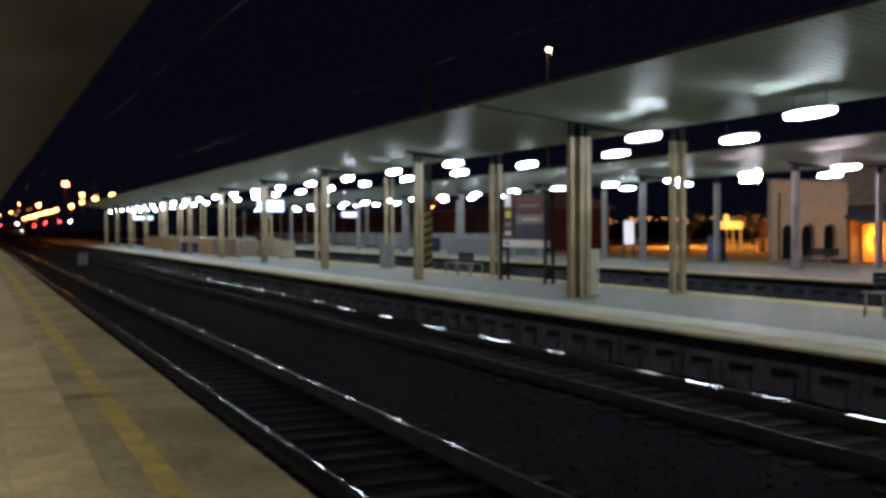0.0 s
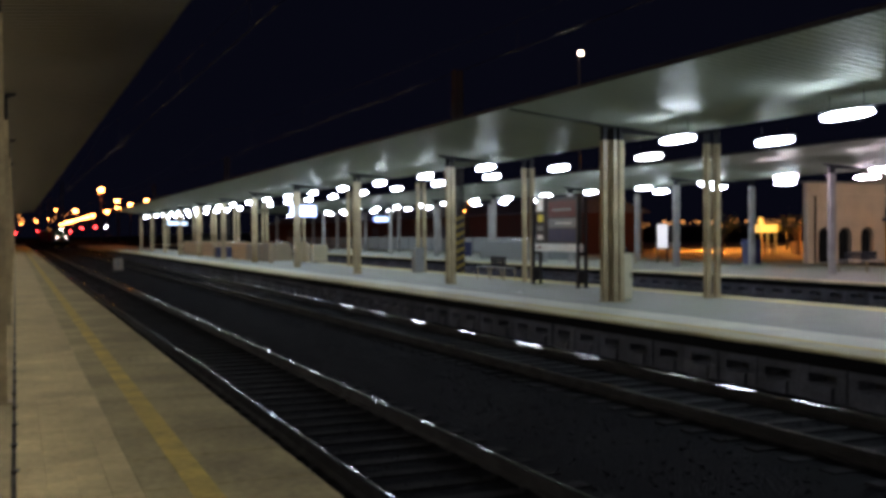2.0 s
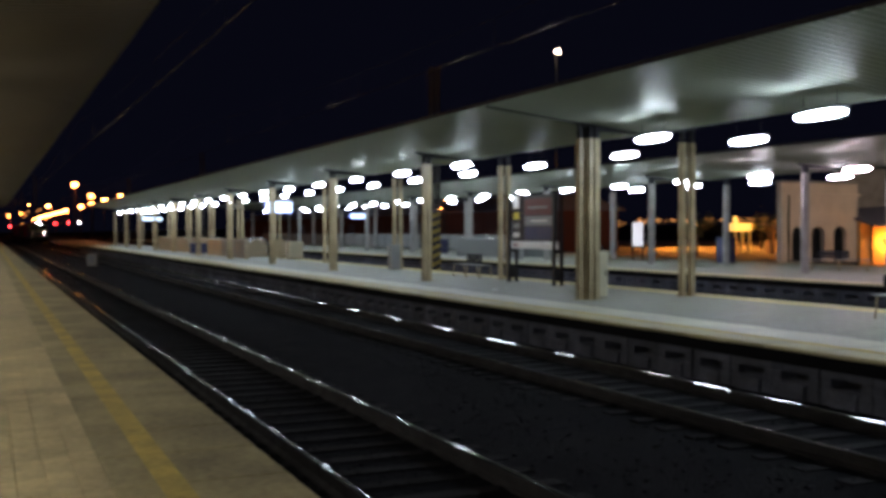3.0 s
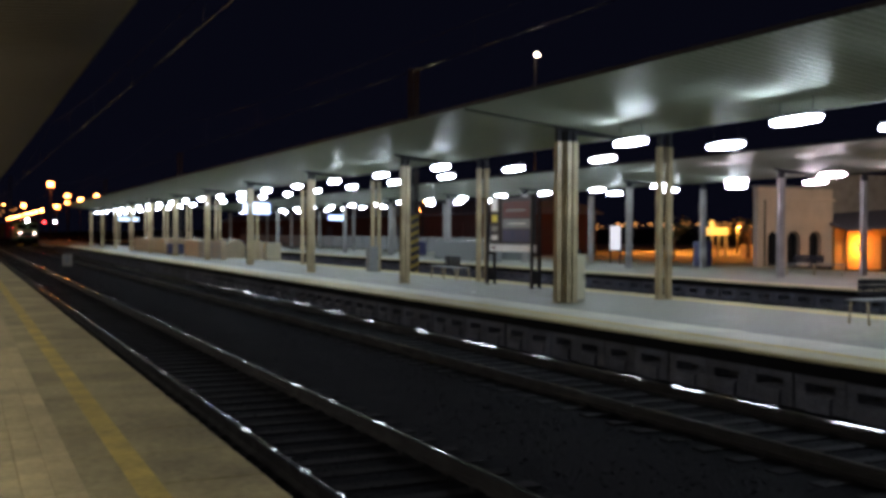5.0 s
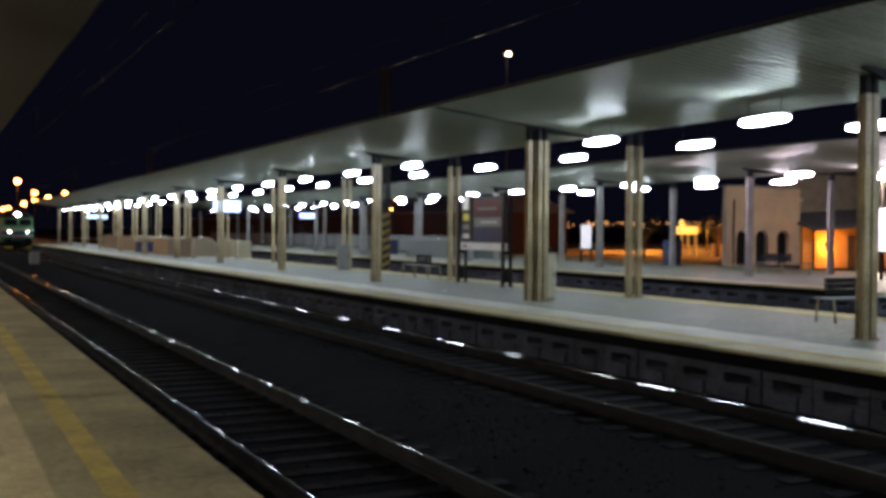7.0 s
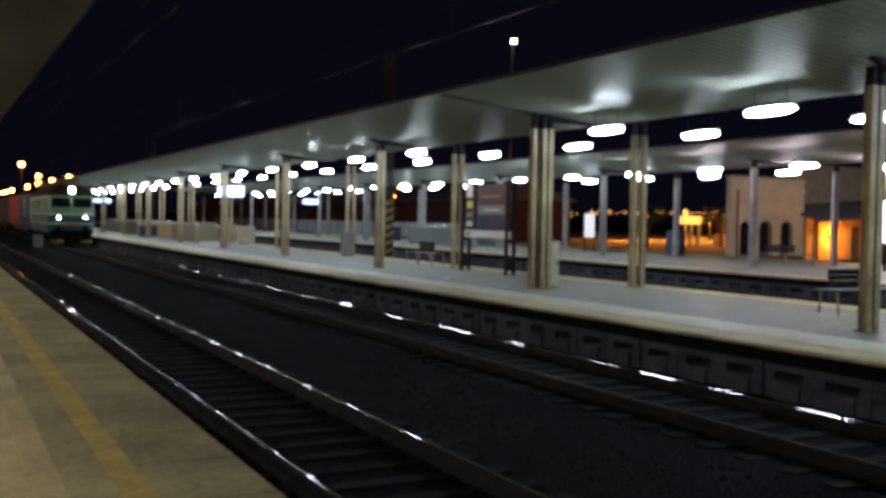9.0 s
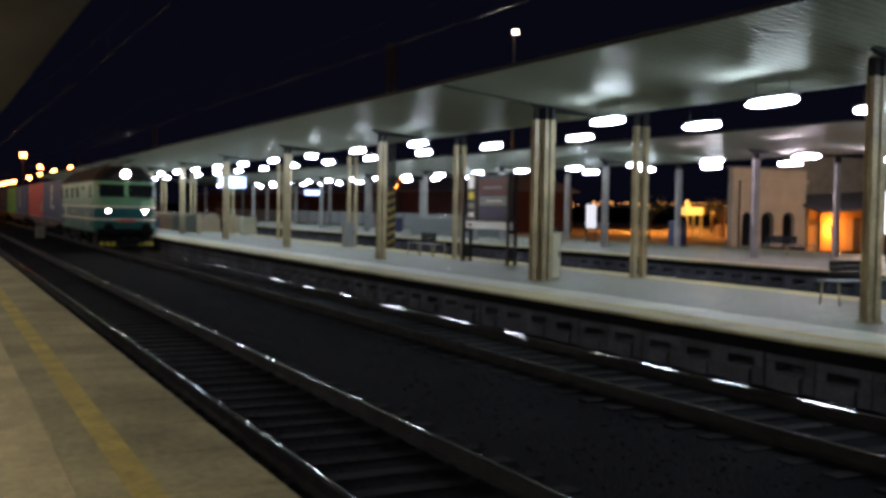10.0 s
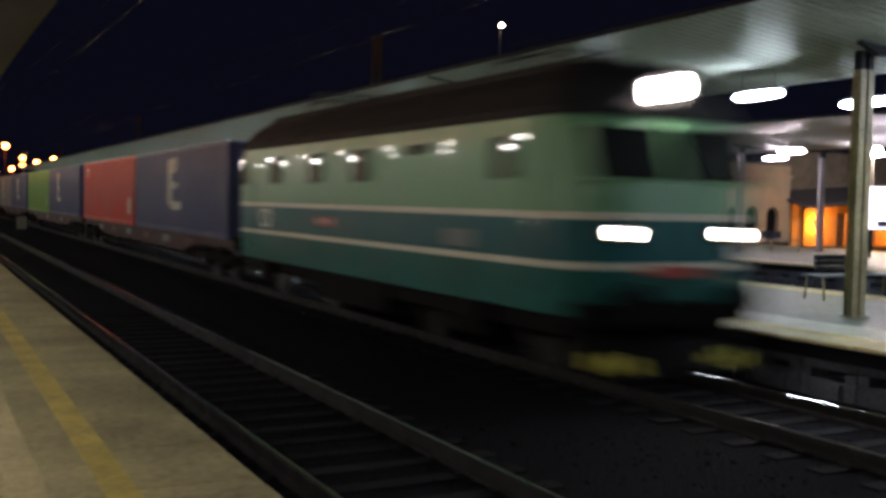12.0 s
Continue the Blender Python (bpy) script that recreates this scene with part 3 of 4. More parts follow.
def bench(x, y, rz):
    bn = thing("platform_bench", "slatted platform bench with a short dark backrest", "bench", "benches on the platforms", at=(x, y, 0))
    bn.rotation_euler = (0, 0, radians(rz))
    for k in range(4):
        one_box("seat_slat", (-0.2 + k * 0.105, -1.2, 0.43, -0.11 + k * 0.105, 1.2, 0.46), M["grey_panel"], bn, r=0.006)
    for k in range(3):
        one_box("back_slat", (0.22, -0.35, 0.50 + k * 0.105, 0.25, 0.85, 0.595 + k * 0.105), M["steel_dark"], bn, r=0.006)
    for y0 in (-1.05, 0.0, 1.05):
        for xx in (-0.17, 0.2):
            bm = bmesh.new()
            rod(bm, (xx - 0.04 if xx < 0 else xx + 0.05, y0, 0), (xx, y0, 0.43), 0.02)
            part("leg", bm, M["column"], bn)
        one_box("seat_bracket", (-0.19, y0 - 0.015, 0.40, 0.22, y0 + 0.015, 0.43), M["steel_dark"], bn, r=0.003)
    for y0 in (-0.2, 0.7):
        bm = bmesh.new()
        rod(bm, (0.235, y0, 0.43), (0.262, y0, 0.82), 0.014)
        part("back_post", bm, M["steel_dark"], bn)


def cabinet(name, label, x, y, w, d, h, m, category="cabinet"):
    cb = thing(name, label, category, at=(x, y, 0))
    one_box("body", (-w / 2, -d / 2, 0.05, w / 2, d / 2, h), M[m], cb, r=0.02)
    one_box("plinth", (-w / 2 + 0.02, -d / 2 + 0.02, 0, w / 2 - 0.02, d / 2 - 0.02, 0.05), M["concrete"], cb)
    one_box("door", (-w / 2 + 0.03, -d / 2 - 0.012, 0.12, w / 2 - 0.03, -d / 2 - 0.001, h - 0.06), M[m], cb, r=0.004)
    one_box("handle", (w / 2 - 0.09, -d / 2 - 0.03, h * 0.5, w / 2 - 0.06, -d / 2 - 0.013, h * 0.5 + 0.12), M["steel_dark"], cb, r=0.003)
    one_box("lid", (-w / 2 - 0.015, -d / 2 - 0.02, h, w / 2 + 0.015, d / 2 + 0.015, h + 0.03), M[m], cb)


def stair_enclosure(name, label, x0, x1, y0, y1, h, m, endm, split=1.0, inner=None):
    """Panel walls along both sides of a stairwell, open at the near end; the far one starts at inner. Past the share split the panels change to endm."""
    en = thing(name, label, "parapet", "stairwell parapets")
    for x, a0 in ((x0, y0), (x1, y0 if inner is None else inner)):
        n = max(2, int((y1 - a0) / 2.2))
        for k in range(n):
            a, b = a0 + (y1 - a0) * k / n, a0 + (y1 - a0) * (k + 1) / n
            one_box("panel", (x - 0.05, a + 0.03, 0.05, x + 0.05, b - 0.03, h), M[m if k < n * split else endm], en)
        for k in range(n + 1):
            y = a0 + (y1 - a0) * k / n
            w = 0.14 if k == 0 else 0.06
            one_box("post", (x - w, y - 0.028, 0, x + w, y + 0.028, h + 0.03), M[endm], en)
        bm = bmesh.new()
        rod(bm, (x, a0, h + 0.07), (x, y1, h + 0.07), 0.025)
        part("handrail", bm, M["chrome"], en)
    one_box("end_wall", (x0 + 0.07, y1 - 0.06, 0, x1 - 0.07, y1 + 0.06, h), M[endm], en, "tan end panel")


def round_screen(x, y):
    """A low curved screen with a polished hoop."""
    rs = thing("round_screen", "rounded tan screen in a shining steel hoop", "screen", "round screens by the stairs", at=(x, y, 0))
    pts = [(0.62 * math.cos(a), 0.62 + 0.55 * math.sin(a)) for a in [math.pi * k / 16 for k in range(17)]]
    bm = bmesh.new()
    for (ax, az), (bx, bz) in zip(pts, pts[1:]):
        rod(bm, (ax, 0, az), (bx, 0, bz), 0.05, n=8)
    rod(bm, (-0.62, 0, 0), (-0.62, 0, 0.62), 0.05)
    rod(bm, (0.62, 0, 0), (0.62, 0, 0.62), 0.05)
    part("hoop", bm, M["chrome"], rs, "polished steel hoop")
    bm = bmesh.new()
    out = [(-0.58, 0.03), (0.58, 0.03)] + [(0.58 * math.cos(a), 0.62 + 0.5 * math.sin(a)) for a in [math.pi * k / 12 for k in range(13)]]
    extrude_y(bm, out, -0.02, 0.02)
    part("infill", bm, M["tan_panel"], rs)


def hanging_sign(name, label, x, y, z, w, h, d, face, frame_m, along_y=False, top=4.0):
    sg = thing(name, label, "sign", at=(x, y, z))
    if along_y:
        sg.rotation_euler = (0, 0, radians(90))
    one_box("case", (-w / 2, -d / 2, -h / 2, w / 2, d / 2, h / 2), M[frame_m], sg)
    for s in (-1, 1):
        one_box("face", (-w / 2 + 0.04, min(s * (d / 2 + 0.002), s * (d / 2 + 0.014)), -h / 2 + 0.04, w / 2 - 0.04, max(s * (d / 2 + 0.002), s * (d / 2 + 0.014)), h / 2 - 0.04), M[face], sg, "lit white face", r=0.002)
    for s in (-0.35, 0.35):
        bm = bmesh.new()
        rod(bm, (s * w, 0, h / 2), (s * w, 0, top - z), 0.015, n=6)
        part("hanger", bm, M["steel_dark"], sg)


def paper_scrap(x, y):
    bm = bmesh.new()
    vs = [bm.verts.new(p) for p in ((-0.06, -0.04, 0.004), (0.05, -0.05, 0.006), (0.06, 0.05, 0.03), (-0.05, 0.05, 0.012))]
    top = [bm.verts.new((v.co.x, v.co.y, v.co.z + 0.003)) for v in vs]
    bm.faces.new(vs)
    bm.faces.new(top)
    for i in range(4):
        bm.faces.new((vs[i], vs[(i + 1) % 4], top[(i + 1) % 4], top[i]))
    solid("paper_scrap", bm, M["white"], "crumpled white paper scrap on the paving", "litter", at=(x, y, 0))


paper_scrap(12.8, 24.8)
poster_stand()
bench(15.5, 31.9, 0)
bench(15.9, 13.4, 90)
cabinet("cable_cabinet", "narrow cream cable cabinet beside a twin column", 13.47, 20.75, 0.36, 0.40, 1.10, "cream")
cabinet("control_cabinet", "grey-green control cabinet by a column", 15.75, 39.9, 0.42, 0.45, 1.02, "grey_panel")
cabinet("salt_bin", "cream bin by the stairwell on the island platform", 16.45, 57.6, 0.85, 0.7, 1.0, "cream", "bin")
cabinet("blue_bin", "blue grit bin beside the stairwell", 14.1, 74.0, 1.35, 0.9, 0.75, "blue_paint", "bin")
stair_enclosure("stair_parapet", "grey panelled parapet round a stairwell with tan ends", 13.75, 16.0, 58.1, 69.3, 1.08, "grey_panel", "tan_panel", 0.6, 63.5)
stair_enclosure("stair_parapet", "tan panelled parapet round a stairwell", 13.75, 16.0, 76.0, 91.0, 1.08, "tan_panel", "tan_panel")
round_screen(15.45, 62.2)
round_screen(16.2, 60.2)
hanging_sign("train_display", "bright blue and white train display hung under the canopy", 14.7, 54.5, 2.92, 1.45, 0.62, 0.22, "display", "display_blue")
hanging_sign("platform_sign", "small white platform sign hung near the canopy's end", 13.9, 96.0, 2.75, 1.8, 0.35, 0.15, "display", "steel_dark")
hanging_sign("platform_sign", "lit blue and white sign hung under the further canopy", 28.7, 81.0, 2.87, 1.6, 0.42, 0.2, "display", "display_blue")


# ---- things on the platform beyond ----
def lit_panel(x, y, z0, z1, w, rz, label):
    lp = thing("light_box", label, "light box", at=(x, y, 0))
    lp.rotation_euler = (0, 0, radians(rz))
    one_box("case", (-w / 2, -0.08, z0, w / 2, 0.08, z1), M["steel_dark"], lp)
    one_box("face", (-w / 2 + 0.04, -0.095, z0 + 0.04, w / 2 - 0.04, -0.082, z1 - 0.04), M["poster_dim" if w < 1 else "poster_glow"], lp, "lit white poster face", r=0.002)
    for s in (-1, 1):
        one_box("leg", (s * w * 0.42 - 0.04, -0.04, 0, s * w * 0.42 + 0.04, 0.04, z0), M["steel_dark"], lp)
    if w < 1:
        return
    one_box("print_block", (-w * 0.3, -0.1, z0 + 0.12, w * 0.32, -0.096, z0 + 0.34), M["blue_paint"], lp, "blue printed block", r=0.001)
    one_box("print_block", (w * 0.05, -0.1, z0 + 0.55, w * 0.3, -0.096, z0 + 0.9), M["red_plate"], lp, "red printed block", r=0.001)


lit_panel(32.6, 46.4, 0.72, 2.1, 0.62, -35, "narrow lit white poster panel on the further platform")
lit_panel(31.3, 24.95, 1.0, 2.6, 1.7, -45, "lit white poster panel with coloured print on the further platform")
stair_enclosure("stair_parapet", "grey panelled parapet round a stairwell on the further platform", 27.6, 29.6, 50.5, 59.0, 1.12, "grey_panel", "grey_panel")
cabinet("blue_bin", "blue litter bin on the further platform", 33.0, 39.6, 0.7, 0.6, 1.25, "blue_paint", "bin")
cabinet("blue_bin", "blue litter bin on the further platform", 29.5, 66.0, 0.9, 0.7, 1.0, "blue_paint", "bin")
bench(31.2, 30.6, 40)
bench(29.0, 45.0, 0)


def low_fence():
    fn = thing("fence", "long low grey panel fence along the further platform", "fence")
    for k in range(26):
        y = 62 + 3 * k
        one_box("board", (35.2, y + 0.05, 0.08, 35.26, y + 2.95, 1.3), M["grey_panel"], fn)
        one_box("post", (35.19, y - 0.045, 0, 35.27, y + 0.045, 1.38), M["steel_dark"], fn)


low_fence()


# ---- wires and masts ----
def wires():
    for x in (3.68, 8.60):
        wr = thing("contact_line", "thin overhead contact wire with its carrier cable", "overhead wire", "overhead wires over the tracks")
        bm = bmesh.new()
        rod(bm, (x, -10, 4.98), (x, 420, 4.98), 0.009, n=8)
        part("contact_wire", bm, M["copper"], wr)
        bm = bmesh.new()
        for k in range(7):
            y0 = -13.4 + 60 * k
            pts = [(x, y0 + 60 * j / 8, 5.5 + 0.8 * (2 * j / 8 - 1) ** 2) for j in range(9)]
            for a, b in zip(pts, pts[1:]):
                rod(bm, a, b, 0.004, n=5, caps=False)
            for j in range(1, 8):
                rod(bm, (x, pts[j][1], 4.98), pts[j], 0.004, n=4, caps=False)
        part("carrier_cable", bm, M["mast"], wr)


def mast(x, y, h, striped):
    ms = thing("catenary_mast", "steel lattice mast" + (" with black and yellow warning stripes" if striped else " carrying overhead wires"), "mast", "catenary masts", at=(x, y, GROUND))
    bm = bmesh.new()
    for sx in (-1, 1):
        for sy in (-1, 1):
            box(bm, sx * 0.17 - 0.04, sy * 0.17 - 0.04, 0, sx * 0.17 + 0.04, sy * 0.17 + 0.04, h)
    k = 3.4 if striped else 0.4
    while k < h - 0.5:
        for s in (-1, 1):
            rod(bm, (-0.17, s * 0.17, k), (0.17, s * 0.17, k + 0.4), 0.015, n=5)
            rod(bm, (s * 0.17, -0.17, k + 0.4), (s * 0.17, 0.17, k + 0.8), 0.015, n=5)
        k += 0.8
    part("shaft", bm, M["mast"], ms)
    if striped:
        one_box("guard", (-0.23, -0.23, 0, 0.23, 0.23, 3.3), M["black"], ms)
        for i in range(8):
            bm = bmesh.new()
            z = 0.15 + i * 0.4
            for ang in range(4):
                r = Matrix.Rotation(ang * math.pi / 2, 4, "Z")
                vs = [bm.verts.new(r @ Vector(p)) for p in ((-0.232, -0.234, z), (0.232, -0.234, z + 0.2), (0.232, -0.234, z + 0.38), (-0.232, -0.234, z + 0.18),
                                                              (-0.232, -0.2305, z), (0.232, -0.2305, z + 0.2), (0.232, -0.2305, z + 0.38), (-0.232, -0.2305, z + 0.18))]
                for f in ((0, 1, 2, 3), (7, 6, 5, 4), (0, 4, 5, 1), (1, 5, 6, 2), (2, 6, 7, 3), (3, 7, 4, 0)):
                    bm.faces.new([vs[j] for j in f])
            part("stripe", bm, M["hazard"], ms)
    bm = bmesh.new()
    rod(bm, (0, 0, 7.6), (-3.0, 0, 6.9), 0.03, n=6)
    rod(bm, (0, 0, 6.4), (-3.0, 0, 6.6), 0.025, n=6)
    part("bracket_arm", bm, M["mast"], ms)


wires()
mast(20.55, 46.6, 10.5, True)
for yy in (106.6, 166.6, 226.6):
    mast(20.55, yy, 10.5, False)
for yy in (150.0, 210.0, 290.0):
    mast(6.14, yy, 10.0, False)


def track_marker():
    mk = thing("track_marker", "small white square marker on a short post between the tracks", "marker", at=(6.2, 68.5, GROUND))
    one_box("post", (-0.04, -0.03, 0, 0.04, 0.03, 0.5), M["steel_dark"], mk)
    one_box("plate", (-0.3, -0.05, 0.14, 0.3, -0.031, 0.92), M["concrete"], mk, "dirty white plate")
    one_box("text_bar", (-0.1, -0.056, 0.35, 0.1, -0.051, 0.7), M["grey_panel"], mk, r=0.001)


track_marker()


def yard_lamp(x, y, z, material="sodium", r=0.35, label="tall mast lamp glowing orange in the rail yard", group="orange yard lamps"):
    yl = thing("yard_lamp", label, "lamp", group, at=(x, y, GROUND))
    h = z - GROUND
    bm = bmesh.new()
    rod(bm, (0, 0.3, 0), (0, 0.3, h + 0.4), 0.14, 0.07, n=8)
    rod(bm, (0, 0.3, h + 0.4), (0, -0.2, h + 0.45), 0.05, n=6)
    part("pole", bm, M["mast"], yl)
    bm = bmesh.new()
    bevelled(bm, -r * 0.8, -r * 1.1, h + r * 0.55, r * 0.8, r * 0.9, h + r * 0.95, 0.04)
    part("hood", bm, M["steel_dark"], yl)
    bm = bmesh.new()
    ball(bm, (0, 0, h), r, 10, 6, 1, 1, 0.8)
    part("bulb", bm, M[material], yl, "glowing lamp glass")


# orange lamps of the yard where the tracks vanish
for px, pz, rr in ((0.0745, 0.0433, 0.5), (0.1154, 0.0333, 0.5), (0.0892, 0.0330, 0.55), (0.1007, 0.0294, 0.6), (0.0797, 0.0229, 0.7), (0.0892, 0.0262, 0.62), (0.0515, 0.0233, 0.66)):
    yy = 7.6 / pz
    yard_lamp(0.1 + px * yy, yy, 1.62 + pz * yy, r=rr)
for k in range(11):
    yy = 330 + 24 * k
    yard_lamp(22.1, yy, 1.62 + 0.0192 * 328, r=0.62)
for px, pz, yy in ((0.018, 0.014, 480), (0.028, 0.0165, 520), (0.005, 0.012, 600), (0.035, 0.024, 560)):
    yard_lamp(0.1 + px * yy, yy, 1.62 + pz * yy, r=0.5)
yard_lamp(59.2, 100.0, 21.9, "white_lamp", 0.32, "tall mast lamp glowing pale over the station yard", "pale yard lamps")


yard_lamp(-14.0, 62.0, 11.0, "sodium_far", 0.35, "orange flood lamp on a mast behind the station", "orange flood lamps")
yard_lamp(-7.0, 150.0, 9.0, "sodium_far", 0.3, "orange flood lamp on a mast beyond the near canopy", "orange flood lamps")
# unseen lamp, added to brighten the station building's front
yard_lamp(50.5, 41.5, 5.4, "pale_lot", 0.2, "unseen pale lamp added to light the station building's front", "pale yard lamps")


def signal(x, y, z, material, label):
    sg = thing("signal", label, "signal", "track signals", at=(x, y, GROUND))
    h = z - GROUND
    bm = bmesh.new()
    rod(bm, (0, 0.2, 0), (0, 0.2, h + 0.5), 0.07, n=8)
    part("post", bm, M["mast"], sg)
    one_box("head", (-0.25, 0.02, h - 0.6, 0.25, 0.14, h + 0.6), M["black"], sg)
    bm = bmesh.new()
    ball(bm, (0, 0, h), 0.26, 10, 6, 1, 0.5, 1)
    part("lens", bm, M[material], sg)


for px, pz, yy, mt, lb in ((0.0475, 0.0045, 300, "red_signal", "track signal showing red"), (0.0572, 0.0073, 280, "red_signal", "track signal showing red"),
                           (0.0690, 0.0083, 270, "red_signal", "track signal showing red"), (0.0785, 0.0083, 260, "white_signal", "track signal showing white"),
                           (0.0005, 0.0035, 330, "red_signal", "track signal showing red"), (0.019, 0.0045, 330, "red_signal", "track signal showing red")):
    signal(0.1 + px * yy, yy, 1.62 + pz * yy, mt, lb)


# ---- station yard and buildings ----
def arched(bm, x0, x1, y, z0, z1, depth):
    """A round-headed opening's filling, in the plane y."""
    r = (x1 - x0) / 2
    out = [(x0, z0), (x1, z0)] + [((x0 + x1) / 2 + r * math.cos(a), z1 - r + r * math.sin(a)) for a in [math.pi * k / 10 for k in range(11)]]
    extrude_y(bm, out, y, y + depth)


def station_building():
    sb = thing("station_building", "beige plastered station building with arched windows", "building", at=(46.5, 50.5, GROUND))
    w, h = 6.5, 5.4
    wins = [1.42, 3.08, 4.98]
    ww, zb, zt = 1.12, 0.33, 2.6
    edges = [0.0]
    for c in wins:
        edges += [c - ww / 2, c + ww / 2]
    edges.append(w)
    for i in range(0, len(edges), 2):
        bm = bmesh.new()
        box(bm, edges[i], 0, 0, edges[i + 1], 0.4, zt)
        part("wall_pier", bm, M["plaster"], sb)
    for c in wins:
        r = ww / 2
        bm = bmesh.new()
        box(bm, c - r, 0, 0, c + r, 0.4, zb)
        part("wall_apron", bm, M["plaster"], sb)
        bm = bmesh.new()
        extrude_y(bm, [(c - r, zt)] + [(c - r * math.cos(math.pi * k / 12), zt - r + (r - 0.002) * math.sin(math.pi * k / 12)) for k in range(13)] + [(c + r, zt)], 0, 0.4)
        part("arch", bm, M["plaster"], sb)
    bm = bmesh.new()
    box(bm, 0, 0, zt, w, 0.4, h)
    part("upper_wall", bm, M["plaster"], sb)
    bm = bmesh.new()
    prism(bm, [(0.3, 0.401), (w, 0.401), (w + 9, 10), (10.6, 10)], [(0.3, 0.401), (w, 0.401), (w + 9, 10), (10.6, 10)], 0, h - 0.02)
    part("rear_wall", bm, M["plaster"], sb)
    for c in wins:
        win = new("window")
        win.parent = sb
        bm = bmesh.new()
        arched(bm, c - ww / 2 + 0.06, c + ww / 2 - 0.06, 0.26, zb, zt - 0.06, 0.03)
        part("pane", bm, M["glass"], win, "dark window glass")
        one_box("glazing_bar", (c - 0.03, 0.22, zb, c + 0.03, 0.258, zt - 0.1), M["steel_dark"], win)
        one_box("sill", (c - ww / 2 - 0.05, -0.08, zb - 0.08, c + ww / 2 + 0.05, 0.2, zb), M["concrete"], win)
    one_box("cornice", (-0.14, -0.14, 4.58, w + 0.14, -0.002, 4.74), M["plaster"], sb)
    one_box("parapet_cap", (-0.14, -0.16, h, w + 0.14, 0.5, h + 0.12), M["concrete"], sb)
    one_box("plinth", (0.0, -0.06, 0, w, -0.002, 0.25), M["concrete_dark"], sb)
    bm = bmesh.new()
    rod(bm, (0.55, -0.07, 0.1), (0.55, -0.07, 4.6), 0.05, n=8)
    part("downpipe", bm, M["steel_dark"], sb)


def side_wing():
    sw = thing("side_wing", "low ochre plastered wing under a dark porch roof, lit orange", "building", at=(53.06, 50.3, GROUND))
    bm = bmesh.new()
    box(bm, 0, 0.0, 0, 4.3, 0.4, 3.0)
    box(bm, 5.3, 0.0, 0, 6.3, 0.4, 3.0)
    box(bm, 4.3, 0.0, 2.3, 5.3, 0.4, 3.0)
    box(bm, 6.3, 0.0, 0, 6.7, 14, 3.0)
    box(bm, 8.2, 0.0, 0, 14, 0.4, 3.0)
    box(bm, 6.7, 0.0, 2.3, 8.2, 0.4, 3.0)
    part("wall", bm, M["plaster_orange"], sw)
    one_box("upper_wall", (0.0, 2.0, 2.8, 14.0, 2.4, 6.6), M["concrete"], sw, "dim plastered wall above the porch")
    for a, b in ((4.34, 5.26), (6.74, 8.16)):
        one_box("door", (a, 0.15, 0.02, b, 0.2, 2.28), M["wood"], sw)
    bm = bmesh.new()
    vs = [(-0.3, -1.5, 2.55), (14.3, -1.5, 3.6), (14.3, 6, 5.6), (-0.3, 6, 4.6)]
    lo = [bm.verts.new(v) for v in vs]
    hi = [bm.verts.new((v[0], v[1], v[2] + 0.18)) for v in vs]
    bm.faces.new(lo)
    bm.faces.new(hi)
    for i in range(4):
        bm.faces.new((lo[i], lo[(i + 1) % 4], hi[(i + 1) % 4], hi[i]))
    part("porch_roof", bm, M["roof_tile"], sw)
    for x in (1.55, 5.7, 9.6):
        # a curved iron bracket from the wall out to the porch eave
        bm = bmesh.new()
        arc = [(x, -1.1 * math.sin(a), 1.55 + 1.0 * (1 - math.cos(a)) + 0.045 * x) for a in [math.pi / 2 * k / 8 for k in range(9)]]
        for a, b in zip(arc, arc[1:]):
            rod(bm, a, b, 0.05, n=6)
        part("bracket", bm, M["steel_dark"], sw)
    one_box("downpipe", (0.92, -0.1, 0, 1.02, -0.002, 2.7), M["steel_dark"], sw)
    one_box("meter_box", (2.05, -0.14, 1.25, 2.45, -0.002, 1.75), M["dark_print"], sw, "dark wall box")
    for x, y in ((2.15, -0.45), (10.2, -0.8)):
        lamp = new("porch_lamp")
        lamp.parent = sw
        bm = bmesh.new()
        ball(bm, (x, y, 1.55), 0.09, 12, 8)
        part("globe", bm, M["sodium_near"], lamp, "glowing orange globe")
        bm = bmesh.new()
        rod(bm, (x, y, 1.64), (x, y, 2.76 + 0.072 * x), 0.02, n=6)
        part("hanger", bm, M["steel_dark"], lamp)


def station_yard():
    bm = bmesh.new()
    box(bm, 37.5, 52, GROUND - 0.2, 150, 190, GROUND + 0.06)
    solid("yard", bm, M["yard"], "worn paved station yard in orange lamp light", "yard", kind="structure")


def kiosk():
    kk = thing("kiosk", "small stand with a bright yellow roof box in the station yard", "kiosk", at=(67.35, 79.0, GROUND + 0.06))
    one_box("roof_box", (-1.15, -0.7, 2.2, 1.0, 0.7, 2.98), M["sign_glow"], kk, "lit yellow roof box", r=0.05)
    one_box("side_box", (1.01, -0.6, 2.3, 1.6, 0.6, 2.9), M["yellow_print"], kk, r=0.05)
    for x in (-0.95, 0.8):
        for y in (-0.55, 0.55):
            one_box("post", (x - 0.12, y - 0.12, 0, x + 0.12, y + 0.12, 2.2), M["cream"], kk)
    one_box("counter", (-0.8, -0.5, 0.85, 0.65, 0.5, 0.92), M["wood"], kk)
    bm = bmesh.new()
    ball(bm, (-0.7, -0.2, 3.33), 0.24, 12, 8, 1, 1, 1.5)
    part("globe", bm, M["sign_glow"], kk, "glowing orange globe lamp")


